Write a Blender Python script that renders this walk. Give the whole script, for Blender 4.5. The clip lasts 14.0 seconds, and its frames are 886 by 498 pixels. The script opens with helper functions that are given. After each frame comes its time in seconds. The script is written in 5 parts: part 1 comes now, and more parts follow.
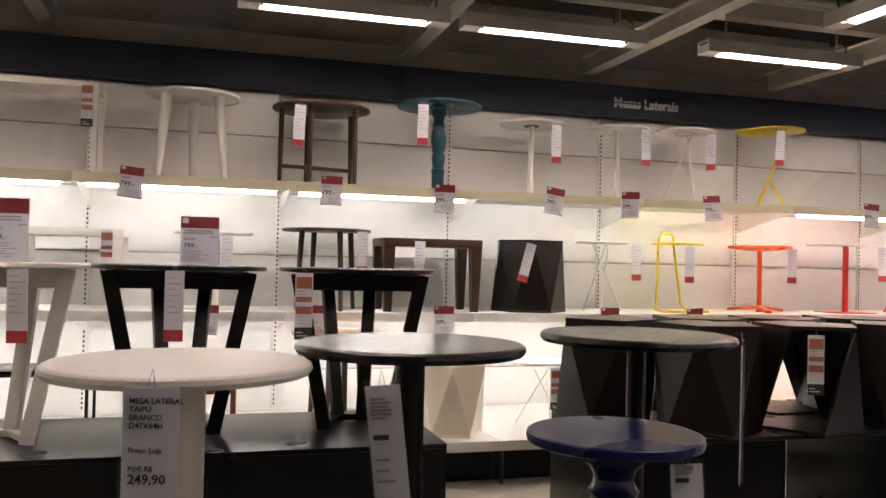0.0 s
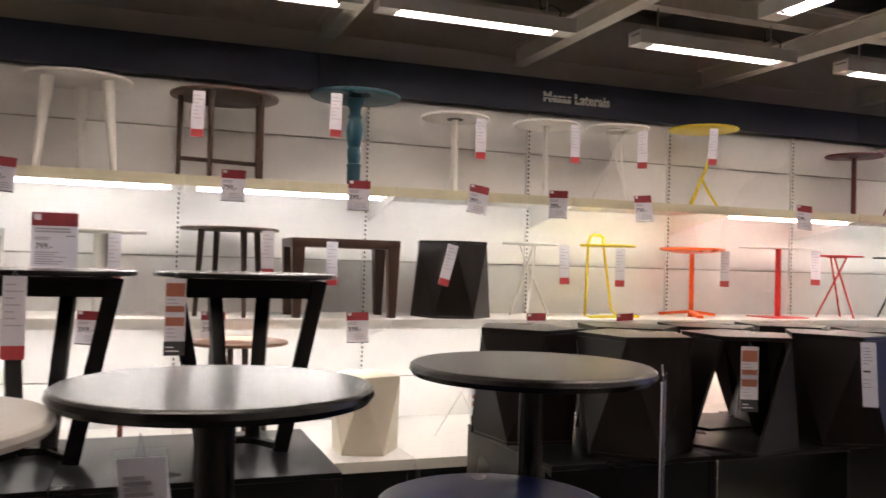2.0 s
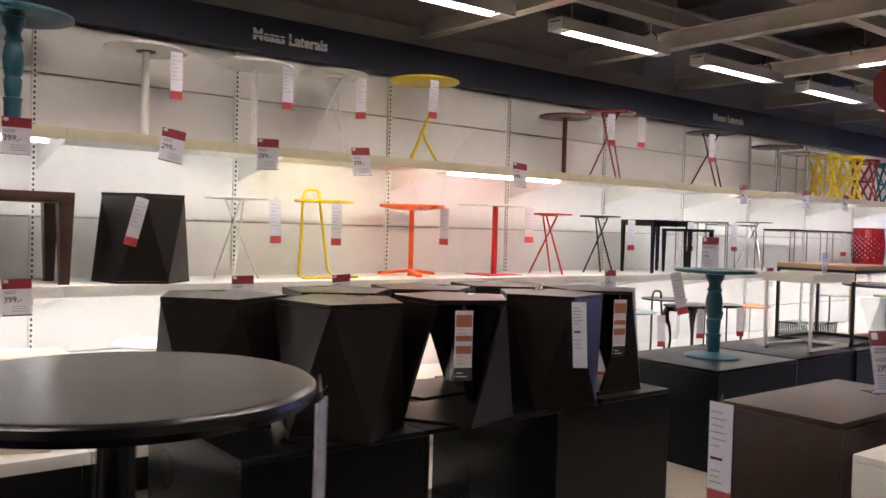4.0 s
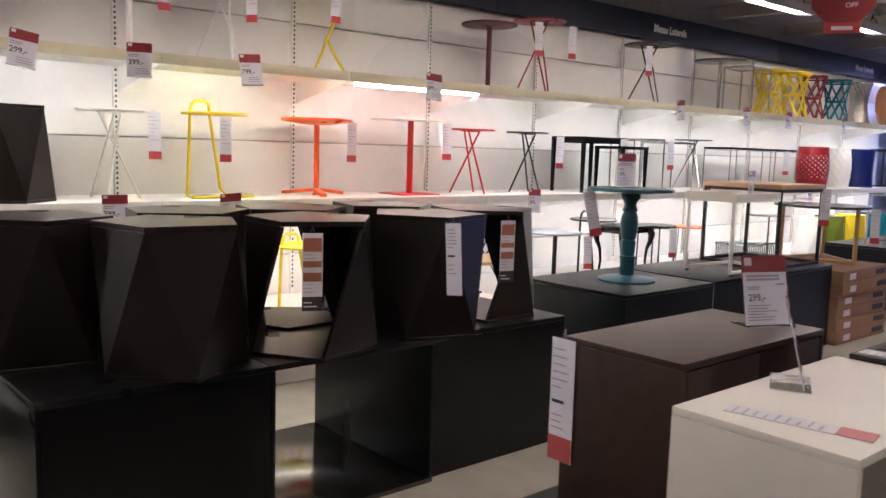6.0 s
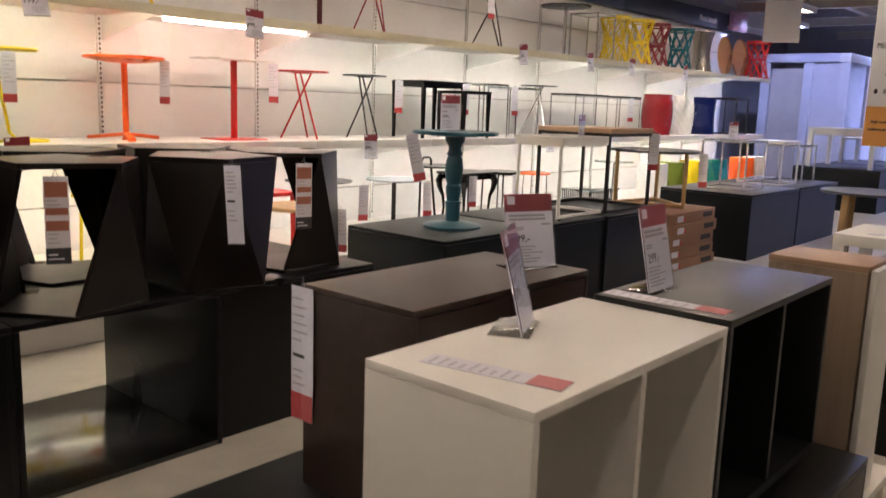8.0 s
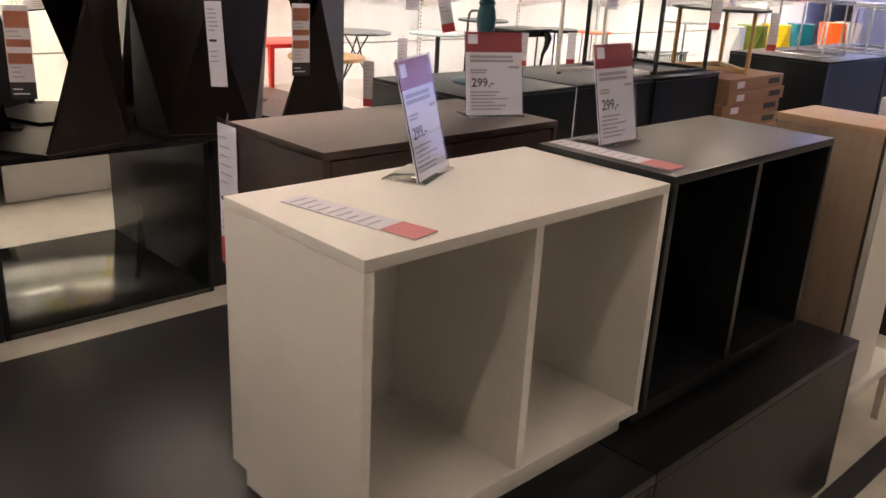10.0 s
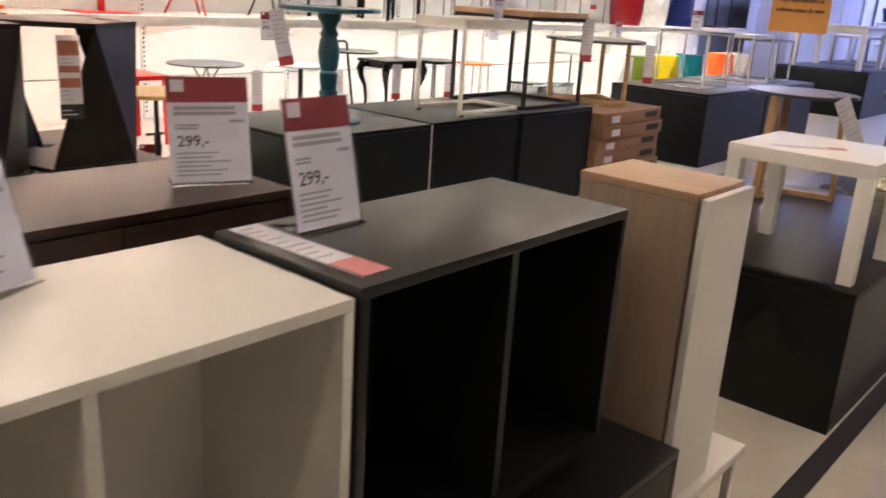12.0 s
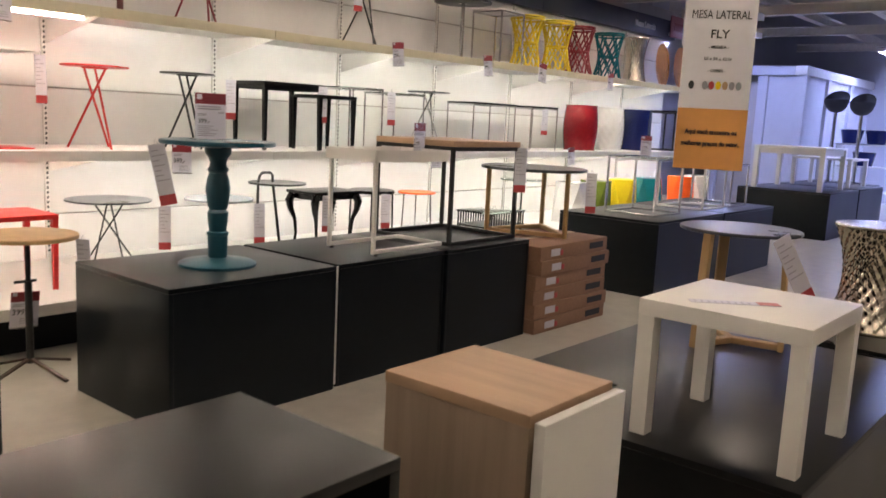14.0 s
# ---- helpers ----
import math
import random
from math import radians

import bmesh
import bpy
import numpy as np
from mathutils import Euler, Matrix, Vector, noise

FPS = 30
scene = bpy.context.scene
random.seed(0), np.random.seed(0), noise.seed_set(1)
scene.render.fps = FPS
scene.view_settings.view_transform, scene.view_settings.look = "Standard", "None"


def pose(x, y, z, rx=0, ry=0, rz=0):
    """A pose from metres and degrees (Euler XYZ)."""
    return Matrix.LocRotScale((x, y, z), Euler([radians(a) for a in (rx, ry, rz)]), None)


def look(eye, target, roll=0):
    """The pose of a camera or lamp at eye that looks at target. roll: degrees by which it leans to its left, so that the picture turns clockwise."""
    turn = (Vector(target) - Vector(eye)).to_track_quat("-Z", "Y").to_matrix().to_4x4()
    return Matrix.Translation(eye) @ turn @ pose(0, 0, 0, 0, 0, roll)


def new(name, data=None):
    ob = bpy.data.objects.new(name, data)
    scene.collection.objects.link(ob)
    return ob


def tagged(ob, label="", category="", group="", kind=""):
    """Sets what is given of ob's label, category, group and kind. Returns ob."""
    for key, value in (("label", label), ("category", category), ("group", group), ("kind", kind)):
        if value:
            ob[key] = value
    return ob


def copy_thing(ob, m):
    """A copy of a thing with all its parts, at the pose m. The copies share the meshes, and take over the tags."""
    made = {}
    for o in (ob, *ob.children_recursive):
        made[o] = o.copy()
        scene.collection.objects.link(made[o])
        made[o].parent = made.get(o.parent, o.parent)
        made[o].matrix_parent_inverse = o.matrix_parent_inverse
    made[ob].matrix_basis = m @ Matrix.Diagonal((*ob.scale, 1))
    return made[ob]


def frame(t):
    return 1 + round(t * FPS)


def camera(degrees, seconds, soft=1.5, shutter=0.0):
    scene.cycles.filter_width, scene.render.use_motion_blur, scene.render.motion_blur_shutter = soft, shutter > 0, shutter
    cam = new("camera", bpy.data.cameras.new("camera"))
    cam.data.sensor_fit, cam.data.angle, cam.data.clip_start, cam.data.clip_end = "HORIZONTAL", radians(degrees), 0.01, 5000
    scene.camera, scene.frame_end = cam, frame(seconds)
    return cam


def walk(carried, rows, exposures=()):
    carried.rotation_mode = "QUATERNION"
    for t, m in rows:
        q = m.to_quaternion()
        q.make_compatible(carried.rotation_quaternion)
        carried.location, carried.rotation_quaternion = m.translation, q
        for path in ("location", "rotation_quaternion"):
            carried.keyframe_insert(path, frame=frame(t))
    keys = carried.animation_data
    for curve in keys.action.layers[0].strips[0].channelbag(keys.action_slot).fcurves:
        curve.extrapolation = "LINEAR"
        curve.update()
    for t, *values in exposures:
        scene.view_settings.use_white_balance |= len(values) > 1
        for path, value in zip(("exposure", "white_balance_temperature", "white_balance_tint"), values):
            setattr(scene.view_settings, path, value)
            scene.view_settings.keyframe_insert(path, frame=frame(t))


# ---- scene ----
cam = camera(56.1, 14.0, soft=1.5, shutter=0.4)
PATH = [
    (0, (0.764, 0.336, 1.486), (1.317, 2.258, 1.52), 1.3),
    (0.5, (0.773, 0.427, 1.499), (1.334, 2.347, 1.543), 0.8),
    (1, (0.834, 0.512, 1.499), (1.443, 2.416, 1.536), 0.8),
    (1.5, (0.961, 0.623, 1.514), (1.597, 2.518, 1.571), 1.2),
    (2, (1.059, 0.705, 1.511), (1.747, 2.583, 1.547), 1.5),
    (2.5, (1.128, 0.848, 1.516), (2.045, 2.625, 1.503), 1.2),
    (3, (1.216, 0.958, 1.515), (2.362, 2.597, 1.493), 0.8),
    (3.2, (1.252, 0.995, 1.51), (2.438, 2.604, 1.486), 1.1),
    (5.3, (1.848, 1.199, 1.527), (3.148, 2.71, 1.362), 1.4),
    (5.5, (1.91, 1.194, 1.515), (3.218, 2.694, 1.316), 1.3),
    (6, (2.048, 1.13, 1.497), (3.346, 2.633, 1.259), 1.7),
    (6.5, (2.146, 1.07, 1.494), (3.487, 2.537, 1.274), 0.8),
    (7, (2.277, 1.093, 1.493), (3.745, 2.433, 1.269), 0.6),
    (7.5, (2.371, 1.098, 1.485), (3.899, 2.361, 1.218), 0.7),
    (8, (2.467, 1.018, 1.453), (3.959, 2.304, 1.108), 2.0),
    (8.5, (2.559, 0.922, 1.418), (4.001, 2.239, 0.984), 3.1),
    (9, (2.624, 0.875, 1.399), (4.033, 2.184, 0.85), 2.8),
    (9.2, (2.656, 0.883, 1.391), (4.053, 2.183, 0.792), 3.1),
    (11.3, (3.238, 0.879, 1.365), (4.444, 2.319, 0.678), 3.2),
    (11.5, (3.312, 0.89, 1.36), (4.597, 2.272, 0.698), 3.6),
    (12, (3.474, 0.926, 1.396), (4.927, 2.166, 0.805), 3.6),
    (12.5, (3.65, 0.946, 1.406), (5.154, 2.155, 0.879), 2.4),
    (13, (3.855, 0.92, 1.421), (5.353, 2.17, 0.981), 3.4),
    (13.5, (4.005, 0.931, 1.435), (5.495, 2.211, 1.056), 3.6),
    (14, (4.159, 1.002, 1.443), (5.676, 2.268, 1.131), 2.8),
]
walk(cam, [(t, look(eye, target, roll)) for t, eye, target, roll in PATH], exposures=[(0.0, 1.02, 6400, 10), (3.0, 1.04, 6200, 10), (5.5, 1.08, 6000, 10), (6.5, 1.12, 6050, 10), (8.0, 1.0, 6700, 7), (8.5, 0.96, 6750, 7), (9.0, 1.18, 6700, 8), (11.5, 1.36, 6700, 9), (12.0, 1.42, 6650, 7), (12.5, 1.34, 6550, 6), (13.0, 1.10, 6650, 5), (14.0, 1.06, 6650, 5)])

# ---- light ----
world = bpy.data.worlds.new("world")
scene.world = world
world.use_nodes = True
world.node_tree.nodes["Background"].inputs[0].default_value = (0.75, 0.8, 1.0, 1)
world.node_tree.nodes["Background"].inputs[1].default_value = 0.02


# ---- materials ----
def rgb(c):
    return (*c, 1.0)


def material(name, color, rough=0.5, metal=0.0, grain=0.0, scale=8.0, bump=0.0, stretch=(1, 1, 1), coat=0.0, wear=0.0, piece=0.0, spec=0.5):
    """A surface with fine grain, larger patches of wear in colour and gloss, and a fine relief."""
    m = bpy.data.materials.new(name)
    m.use_nodes = True
    nt, n = m.node_tree, m.node_tree.nodes
    b = n["Principled BSDF"]
    b.inputs["Metallic"].default_value = metal
    b.inputs["Coat Weight"].default_value = coat
    b.inputs["Coat Roughness"].default_value = 0.12
    b.inputs["Specular IOR Level"].default_value = spec
    co = n.new("ShaderNodeTexCoord")
    mp = n.new("ShaderNodeMapping")
    mp.inputs["Scale"].default_value = stretch
    nt.links.new(co.outputs["Object"], mp.inputs["Vector"])
    fine, big = n.new("ShaderNodeTexNoise"), n.new("ShaderNodeTexNoise")
    fine.inputs["Scale"].default_value, fine.inputs["Detail"].default_value = scale * 6, 5
    big.inputs["Scale"].default_value, big.inputs["Detail"].default_value = scale * 0.35, 3
    for t in (fine, big):
        nt.links.new(mp.outputs[0], t.inputs["Vector"])
    add = n.new("ShaderNodeMath")
    add.operation = "ADD"
    nt.links.new(fine.outputs[0], add.inputs[0])
    nt.links.new(big.outputs[0], add.inputs[1])
    ramp = n.new("ShaderNodeMapRange")
    ramp.inputs["From Min"].default_value, ramp.inputs["From Max"].default_value = 0.6, 1.4
    ramp.inputs["To Min"].default_value, ramp.inputs["To Max"].default_value = 1 - grain, 1 + grain
    nt.links.new(add.outputs[0], ramp.inputs["Value"])
    mul = n.new("ShaderNodeVectorMath")
    mul.operation = "SCALE"
    mul.inputs[0].default_value = color
    if piece:
        info = n.new("ShaderNodeObjectInfo")
        spread = n.new("ShaderNodeMapRange")
        spread.inputs["To Min"].default_value, spread.inputs["To Max"].default_value = 1 - piece, 1 + piece
        nt.links.new(info.outputs["Random"], spread.inputs["Value"])
        both = n.new("ShaderNodeMath")
        both.operation = "MULTIPLY"
        nt.links.new(ramp.outputs[0], both.inputs[0])
        nt.links.new(spread.outputs[0], both.inputs[1])
        nt.links.new(both.outputs[0], mul.inputs["Scale"])
    else:
        nt.links.new(ramp.outputs[0], mul.inputs["Scale"])
    nt.links.new(mul.outputs[0], b.inputs["Base Color"])
    rr = n.new("ShaderNodeMapRange")
    rr.inputs["From Min"].default_value, rr.inputs["From Max"].default_value = 0.3, 0.7
    rr.inputs["To Min"].default_value, rr.inputs["To Max"].default_value = max(0.02, rough - wear), min(1, rough + wear)
    nt.links.new(big.outputs[0], rr.inputs["Value"])
    nt.links.new(rr.outputs[0], b.inputs["Roughness"])
    if bump:
        bp = n.new("ShaderNodeBump")
        bp.inputs["Strength"].default_value, bp.inputs["Distance"].default_value = bump, 0.003
        nt.links.new(fine.outputs[0], bp.inputs["Height"])
        nt.links.new(bp.outputs[0], b.inputs["Normal"])
    return m


def lamp_material(name, color, strength):
    m = bpy.data.materials.new(name)
    m.use_nodes = True
    b = m.node_tree.nodes["Principled BSDF"]
    b.inputs["Base Color"].default_value = (0.8, 0.8, 0.8, 1)
    b.inputs["Emission Color"].default_value = rgb(color)
    b.inputs["Emission Strength"].default_value = strength
    return m


def clear_material(name, tint=(0.95, 0.97, 1.0), rough=0.03):
    m = bpy.data.materials.new(name)
    m.use_nodes = True
    b = m.node_tree.nodes["Principled BSDF"]
    b.inputs["Base Color"].default_value = rgb(tint)
    b.inputs["Roughness"].default_value = rough
    b.inputs["Transmission Weight"].default_value = 1.0
    b.inputs["IOR"].default_value = 1.45
    return m


WHITE_METAL = material("white_powder_coat", (0.74, 0.73, 0.70), 0.42, grain=0.03, scale=2, wear=0.08)
WALL_PANEL = material("white_gloss_panel", (0.76, 0.75, 0.73), 0.22, grain=0.03, scale=1.5, wear=0.06)
SLOT = material("dark_slot", (0.05, 0.05, 0.05), 0.6)
CREAM = material("cream_shelf_edge", (0.62, 0.58, 0.42), 0.4, grain=0.06, scale=3, wear=0.1)
NAVY = material("navy_fascia", (0.016, 0.021, 0.042), 0.55, grain=0.1, scale=2, wear=0.08)
CONCRETE = material("polished_concrete", (0.42, 0.395, 0.34), 0.36, grain=0.16, scale=1.2, bump=0.05, wear=0.10)
TAPE = material("black_floor_tape", (0.012, 0.012, 0.013), 0.45, grain=0.3, scale=5, wear=0.1)
SOFFIT = material("dark_ceiling", (0.38, 0.34, 0.30), 0.9, grain=0.25, scale=0.8, bump=0.2)
TRUSS = material("grey_steel_beam", (0.66, 0.62, 0.56), 0.5, grain=0.1, scale=2, wear=0.1)
STORE_WALL = material("painted_store_wall", (0.46, 0.43, 0.40), 0.8, grain=0.1, scale=0.7, bump=0.1)
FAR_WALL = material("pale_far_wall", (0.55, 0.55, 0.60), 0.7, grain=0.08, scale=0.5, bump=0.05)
BLACK = material("black_lacquered_board", (0.006, 0.0065, 0.007), 0.30, grain=0.25, scale=3, wear=0.04, piece=0.2, spec=0.25)
GLOSS_BLACK = material("gloss_black_board", (0.010, 0.010, 0.010), 0.13, grain=0.2, scale=3, wear=0.03, spec=1.0)
CHARCOAL = material("charcoal_board", (0.0055, 0.0075, 0.010), 0.34, grain=0.2, scale=3, wear=0.03, spec=0.20)
BLACK_LAMINATE = material("black_laminate", (0.010, 0.011, 0.012), 0.30, grain=0.15, scale=4, wear=0.04, spec=0.42)
BLACK_WOOD = material("black_stained_wood", (0.0055, 0.005, 0.005), 0.24, grain=0.35, scale=4, stretch=(1, 1, 8), wear=0.04, spec=0.42)
ESPRESSO = material("espresso_veneer", (0.010, 0.007, 0.006), 0.30, grain=0.35, scale=3, stretch=(1, 1, 0.15), wear=0.05, bump=0.03, piece=0.2, spec=0.30)
WALNUT = material("warm_walnut_wood", (0.20, 0.10, 0.055), 0.4, grain=0.3, scale=5, stretch=(0.2, 1, 1), wear=0.08, bump=0.05)
WENGE = material("wenge_veneer", (0.032, 0.015, 0.010), 0.37, grain=0.4, scale=5, stretch=(0.12, 1, 1), wear=0.06, bump=0.04, spec=0.7)
BROWN_WOOD = material("dark_brown_wood", (0.045, 0.022, 0.013), 0.4, grain=0.35, scale=5, stretch=(1, 1, 0.2), wear=0.08, bump=0.06)
OAK = material("grey_oak_veneer", (0.33, 0.245, 0.18), 0.5, grain=0.28, scale=6, stretch=(1, 1, 0.07), wear=0.08, bump=0.12)
OAK_TOP = material("oak_top_veneer", (0.44, 0.29, 0.18), 0.5, grain=0.22, scale=6, stretch=(1, 0.1, 1), wear=0.08, bump=0.1)
PINE = material("light_oak_wood", (0.46, 0.29, 0.13), 0.5, grain=0.25, scale=6, stretch=(0.3, 0.3, 0.06), wear=0.1, bump=0.1)
WHITE_LACQUER = material("white_lacquer", (0.70, 0.68, 0.64), 0.36, grain=0.02, scale=2, wear=0.08)
CREAM_LACQUER = material("cream_lacquer", (0.68, 0.62, 0.50), 0.42, grain=0.03, scale=2, wear=0.08)
GREY_TOP = material("grey_laminate", (0.055, 0.058, 0.066), 0.30, grain=0.15, scale=4, wear=0.05)
TEAL = material("teal_paint", (0.012, 0.072, 0.105), 0.36, grain=0.15, scale=6, wear=0.1, bump=0.05)
NAVY_PAINT = material("dark_blue_paint", (0.005, 0.011, 0.075), 0.28, grain=0.15, scale=5, wear=0.05, spec=0.35)
YELLOW = material("yellow_paint", (0.75, 0.56, 0.01), 0.38, grain=0.06, scale=6, wear=0.1)
ORANGE = material("orange_paint", (0.85, 0.12, 0.015), 0.36, grain=0.06, scale=6, wear=0.1)
RED = material("red_paint", (0.62, 0.025, 0.02), 0.36, grain=0.08, scale=6, wear=0.1)
PINK_RED = material("raspberry_paint", (0.24, 0.014, 0.028), 0.36, grain=0.08, scale=6, wear=0.1)
MAROON = material("maroon_paint", (0.09, 0.012, 0.014), 0.4, grain=0.1, scale=6, wear=0.1)
GREEN = material("olive_green_glaze", (0.16, 0.21, 0.03), 0.18, grain=0.1, scale=4, wear=0.06)
TURQ = material("turquoise_glaze", (0.010, 0.15, 0.19), 0.2, grain=0.1, scale=4, wear=0.06)
RED_GLAZE = material("red_glaze", (0.24, 0.010, 0.016), 0.16, grain=0.1, scale=4, wear=0.05)
BLUE_GLAZE = material("cobalt_glaze", (0.008, 0.014, 0.085), 0.14, grain=0.1, scale=4, wear=0.05)
WHITE_GLAZE = material("white_glaze", (0.74, 0.74, 0.72), 0.16, grain=0.03, scale=4, wear=0.05)
CHROME = material("brushed_chrome", (0.62, 0.62, 0.62), 0.18, metal=1.0, grain=0.08, scale=8, wear=0.06)
HAMMERED = material("hammered_silver", (0.66, 0.60, 0.50), 0.16, metal=1.0, grain=0.15, scale=10, wear=0.06)
COPPER = material("copper_disc", (0.70, 0.32, 0.12), 0.3, metal=1.0, grain=0.2, scale=5, wear=0.1)
DARK_STEEL = material("black_steel_tube", (0.014, 0.013, 0.013), 0.38, grain=0.2, scale=6, wear=0.1)
CARDBOARD = material("brown_cardboard", (0.27, 0.155, 0.10), 0.85, grain=0.14, scale=6, bump=0.12, piece=0.08)
PAPER = material("lilac_white_paper", (0.62, 0.61, 0.68), 0.7, grain=0.04, scale=8)
RED_PAPER = material("crimson_print", (0.23, 0.022, 0.032), 0.5, grain=0.08, scale=8)
RED_LABEL = material("bright_red_print", (0.42, 0.045, 0.05), 0.55, grain=0.06, scale=8)
ORANGE_PAPER = material("orange_print", (0.72, 0.34, 0.10), 0.55, grain=0.05, scale=8)
TAG_BAND = material("dull_orange_print", (0.36, 0.13, 0.085), 0.55, grain=0.06, scale=8)
FADED_CRIMSON = material("faded_crimson_print", (0.36, 0.12, 0.15), 0.5, grain=0.1, scale=8)
INK = material("black_ink", (0.03, 0.03, 0.035), 0.7)
SIGN_WHITE = material("white_sign_paper", (0.78, 0.77, 0.82), 0.6, grain=0.03, scale=6)
FAINT_INK = material("faint_ink", (0.40, 0.39, 0.45), 0.7)
GREY_INK = material("grey_ink", (0.30, 0.30, 0.34), 0.7)
PLASTIC = clear_material("clear_acrylic")
GLASS = clear_material("pale_glass", (0.80, 0.93, 0.90), 0.02)
FROSTED = material("translucent_grey_acrylic", (0.30, 0.33, 0.36), 0.25, grain=0.03, scale=4)
MAHOGANY = material("red_brown_stain", (0.13, 0.026, 0.014), 0.4, grain=0.3, scale=5, stretch=(0.2, 1, 1), wear=0.08, bump=0.05)
RUBBER = material("black_plastic", (0.015, 0.015, 0.016), 0.5)
TUBE_WHITE = lamp_material("fluorescent_tube", (1.0, 0.81, 0.69), 25.0)
TUBE_COOL = lamp_material("cool_shelf_tube", (1.0, 0.92, 0.87), 29.0)
# Tints of the next two tubes stand for colour bounced off painted tables.
TUBE_YELLOW_BOUNCE = lamp_material("yellow_bounce_shelf_tube", (1.0, 0.91, 0.72), 29.0)
TUBE_PINK_BOUNCE = lamp_material("pink_bounce_shelf_tube", (1.0, 0.72, 0.62), 29.0)
TUBE_BLUE_FILL = lamp_material("blue_fill_tube", (0.40, 0.46, 1.0), 250.0)


# ---- mesh helpers ----
def box(bm, x0, x1, y0, y1, z0, z1, bevel=0.0):
    before = set(bm.verts)
    r = bmesh.ops.create_cube(bm, size=1.0, matrix=Matrix.Translation(((x0 + x1) / 2, (y0 + y1) / 2, (z0 + z1) / 2)) @ Matrix.Diagonal((x1 - x0, y1 - y0, z1 - z0, 1)))
    if bevel:
        edges = list({e for v in r["verts"] for e in v.link_edges})
        bmesh.ops.bevel(bm, geom=edges, offset=bevel, segments=2, affect="EDGES", profile=0.6)
    return [v for v in bm.verts if v not in before]


def rod(bm, p, q, r, r2=None, seg=10):
    """A round bar from p to q."""
    p, q = Vector(p), Vector(q)
    d = q - p
    m = Matrix.Translation((p + q) / 2) @ d.to_track_quat("Z", "Y").to_matrix().to_4x4()
    bmesh.ops.create_cone(bm, cap_ends=True, segments=seg, radius1=r, radius2=r if r2 is None else r2, depth=d.length, matrix=m)


def bar(bm, p, q, w, h, roll=0.0):
    """A flat or square bar from p to q."""
    p, q = Vector(p), Vector(q)
    d = q - p
    m = Matrix.Translation((p + q) / 2) @ d.to_track_quat("Z", "Y").to_matrix().to_4x4() @ Matrix.Rotation(roll, 4, "Z")
    r = bmesh.ops.create_cube(bm, size=1.0, matrix=m @ Matrix.Diagonal((w, h, d.length, 1)))
    edges = list({e for v in r["verts"] for e in v.link_edges})
    bmesh.ops.bevel(bm, geom=edges, offset=min(w, h) * 0.12, segments=1, affect="EDGES")


def board(bm, p, q, side, w, h):
    """A board from p to q, w wide along side and h thick."""
    p, q = Vector(p), Vector(q)
    d = (q - p).normalized()
    side = (side - d * side.dot(d)).normalized()
    m = Matrix((side, d.cross(side), d)).transposed().to_4x4()
    r = bmesh.ops.create_cube(bm, size=1.0, matrix=Matrix.Translation((p + q) / 2) @ m @ Matrix.Diagonal((w, h, (q - p).length, 1)))
    bmesh.ops.bevel(bm, geom=list({e for v in r["verts"] for e in v.link_edges}), offset=0.003, segments=1, affect="EDGES")


def path_tube(bm, pts, r, seg=8):
    """A bent tube swept through pts; r is one radius or one for each point."""
    pts = [Vector(p) for p in pts]
    loop = (pts[0] - pts[-1]).length < 1e-6
    if loop:
        pts = pts[:-1]
    n = len(pts)
    rings, side = [], None
    for k, p in enumerate(pts):
        before = pts[k - 1] if (k or loop) else p
        after = pts[(k + 1) % n] if (k < n - 1 or loop) else p
        d = (after - before).normalized()
        if side is None:
            side = d.orthogonal().normalized()
        side = (side - d * side.dot(d)).normalized()
        up = d.cross(side)
        rad = r[k] if isinstance(r, (list, tuple)) else r
        rings.append([bm.verts.new(p + rad * (math.cos(2 * math.pi * j / seg) * side + math.sin(2 * math.pi * j / seg) * up)) for j in range(seg)])
    for a, b in zip(rings, rings[1:] + (rings[:1] if loop else [])):
        for j in range(seg):
            bm.faces.new((a[j], a[(j + 1) % seg], b[(j + 1) % seg], b[j]))
    if not loop:
        bm.faces.new(list(reversed(rings[0])))
        bm.faces.new(rings[-1])


def lathe(bm, profile, seg=32, at=(0, 0, 0), sx=1.0, sy=1.0, turn=0.0):
    """A turned shape from (radius, height) pairs, bottom to top."""
    rings = []
    for r, z in profile:
        rings.append([bm.verts.new((at[0] + sx * r * math.cos(2 * math.pi * k / seg + turn), at[1] + sy * r * math.sin(2 * math.pi * k / seg + turn), at[2] + z)) for k in range(seg)])
    for a, b in zip(rings, rings[1:]):
        for k in range(seg):
            bm.faces.new((a[k], a[(k + 1) % seg], b[(k + 1) % seg], b[k]))
    bm.faces.new(list(reversed(rings[0])))
    bm.faces.new(rings[-1])


def disc(bm, r, z0, z1, at=(0, 0), seg=48, sx=1.0, sy=1.0):
    """A round plate with a soft rim."""
    h = z1 - z0
    e = h * 0.35
    lathe(bm, [(r - e, z0), (r - e * 0.3, z0 + e * 0.3), (r, z0 + h * 0.5), (r - e * 0.3, z1 - e * 0.3), (r - e, z1), (r - e - 0.003, z1)], seg, (at[0], at[1], 0), sx, sy)


def link(name, bm, mat, parent=None, smooth=True):
    me = bpy.data.meshes.new(name)
    bmesh.ops.recalc_face_normals(bm, faces=bm.faces)
    bm.to_mesh(me)
    bm.free()
    me.materials.append(mat)
    if smooth:
        me.shade_auto_smooth(angle=radians(35)) if "shade_auto_smooth" in bpy.types.Mesh.bl_rna.functions else me.shade_smooth()
    ob = new(name, me)
    if parent:
        ob.parent = parent
    return ob


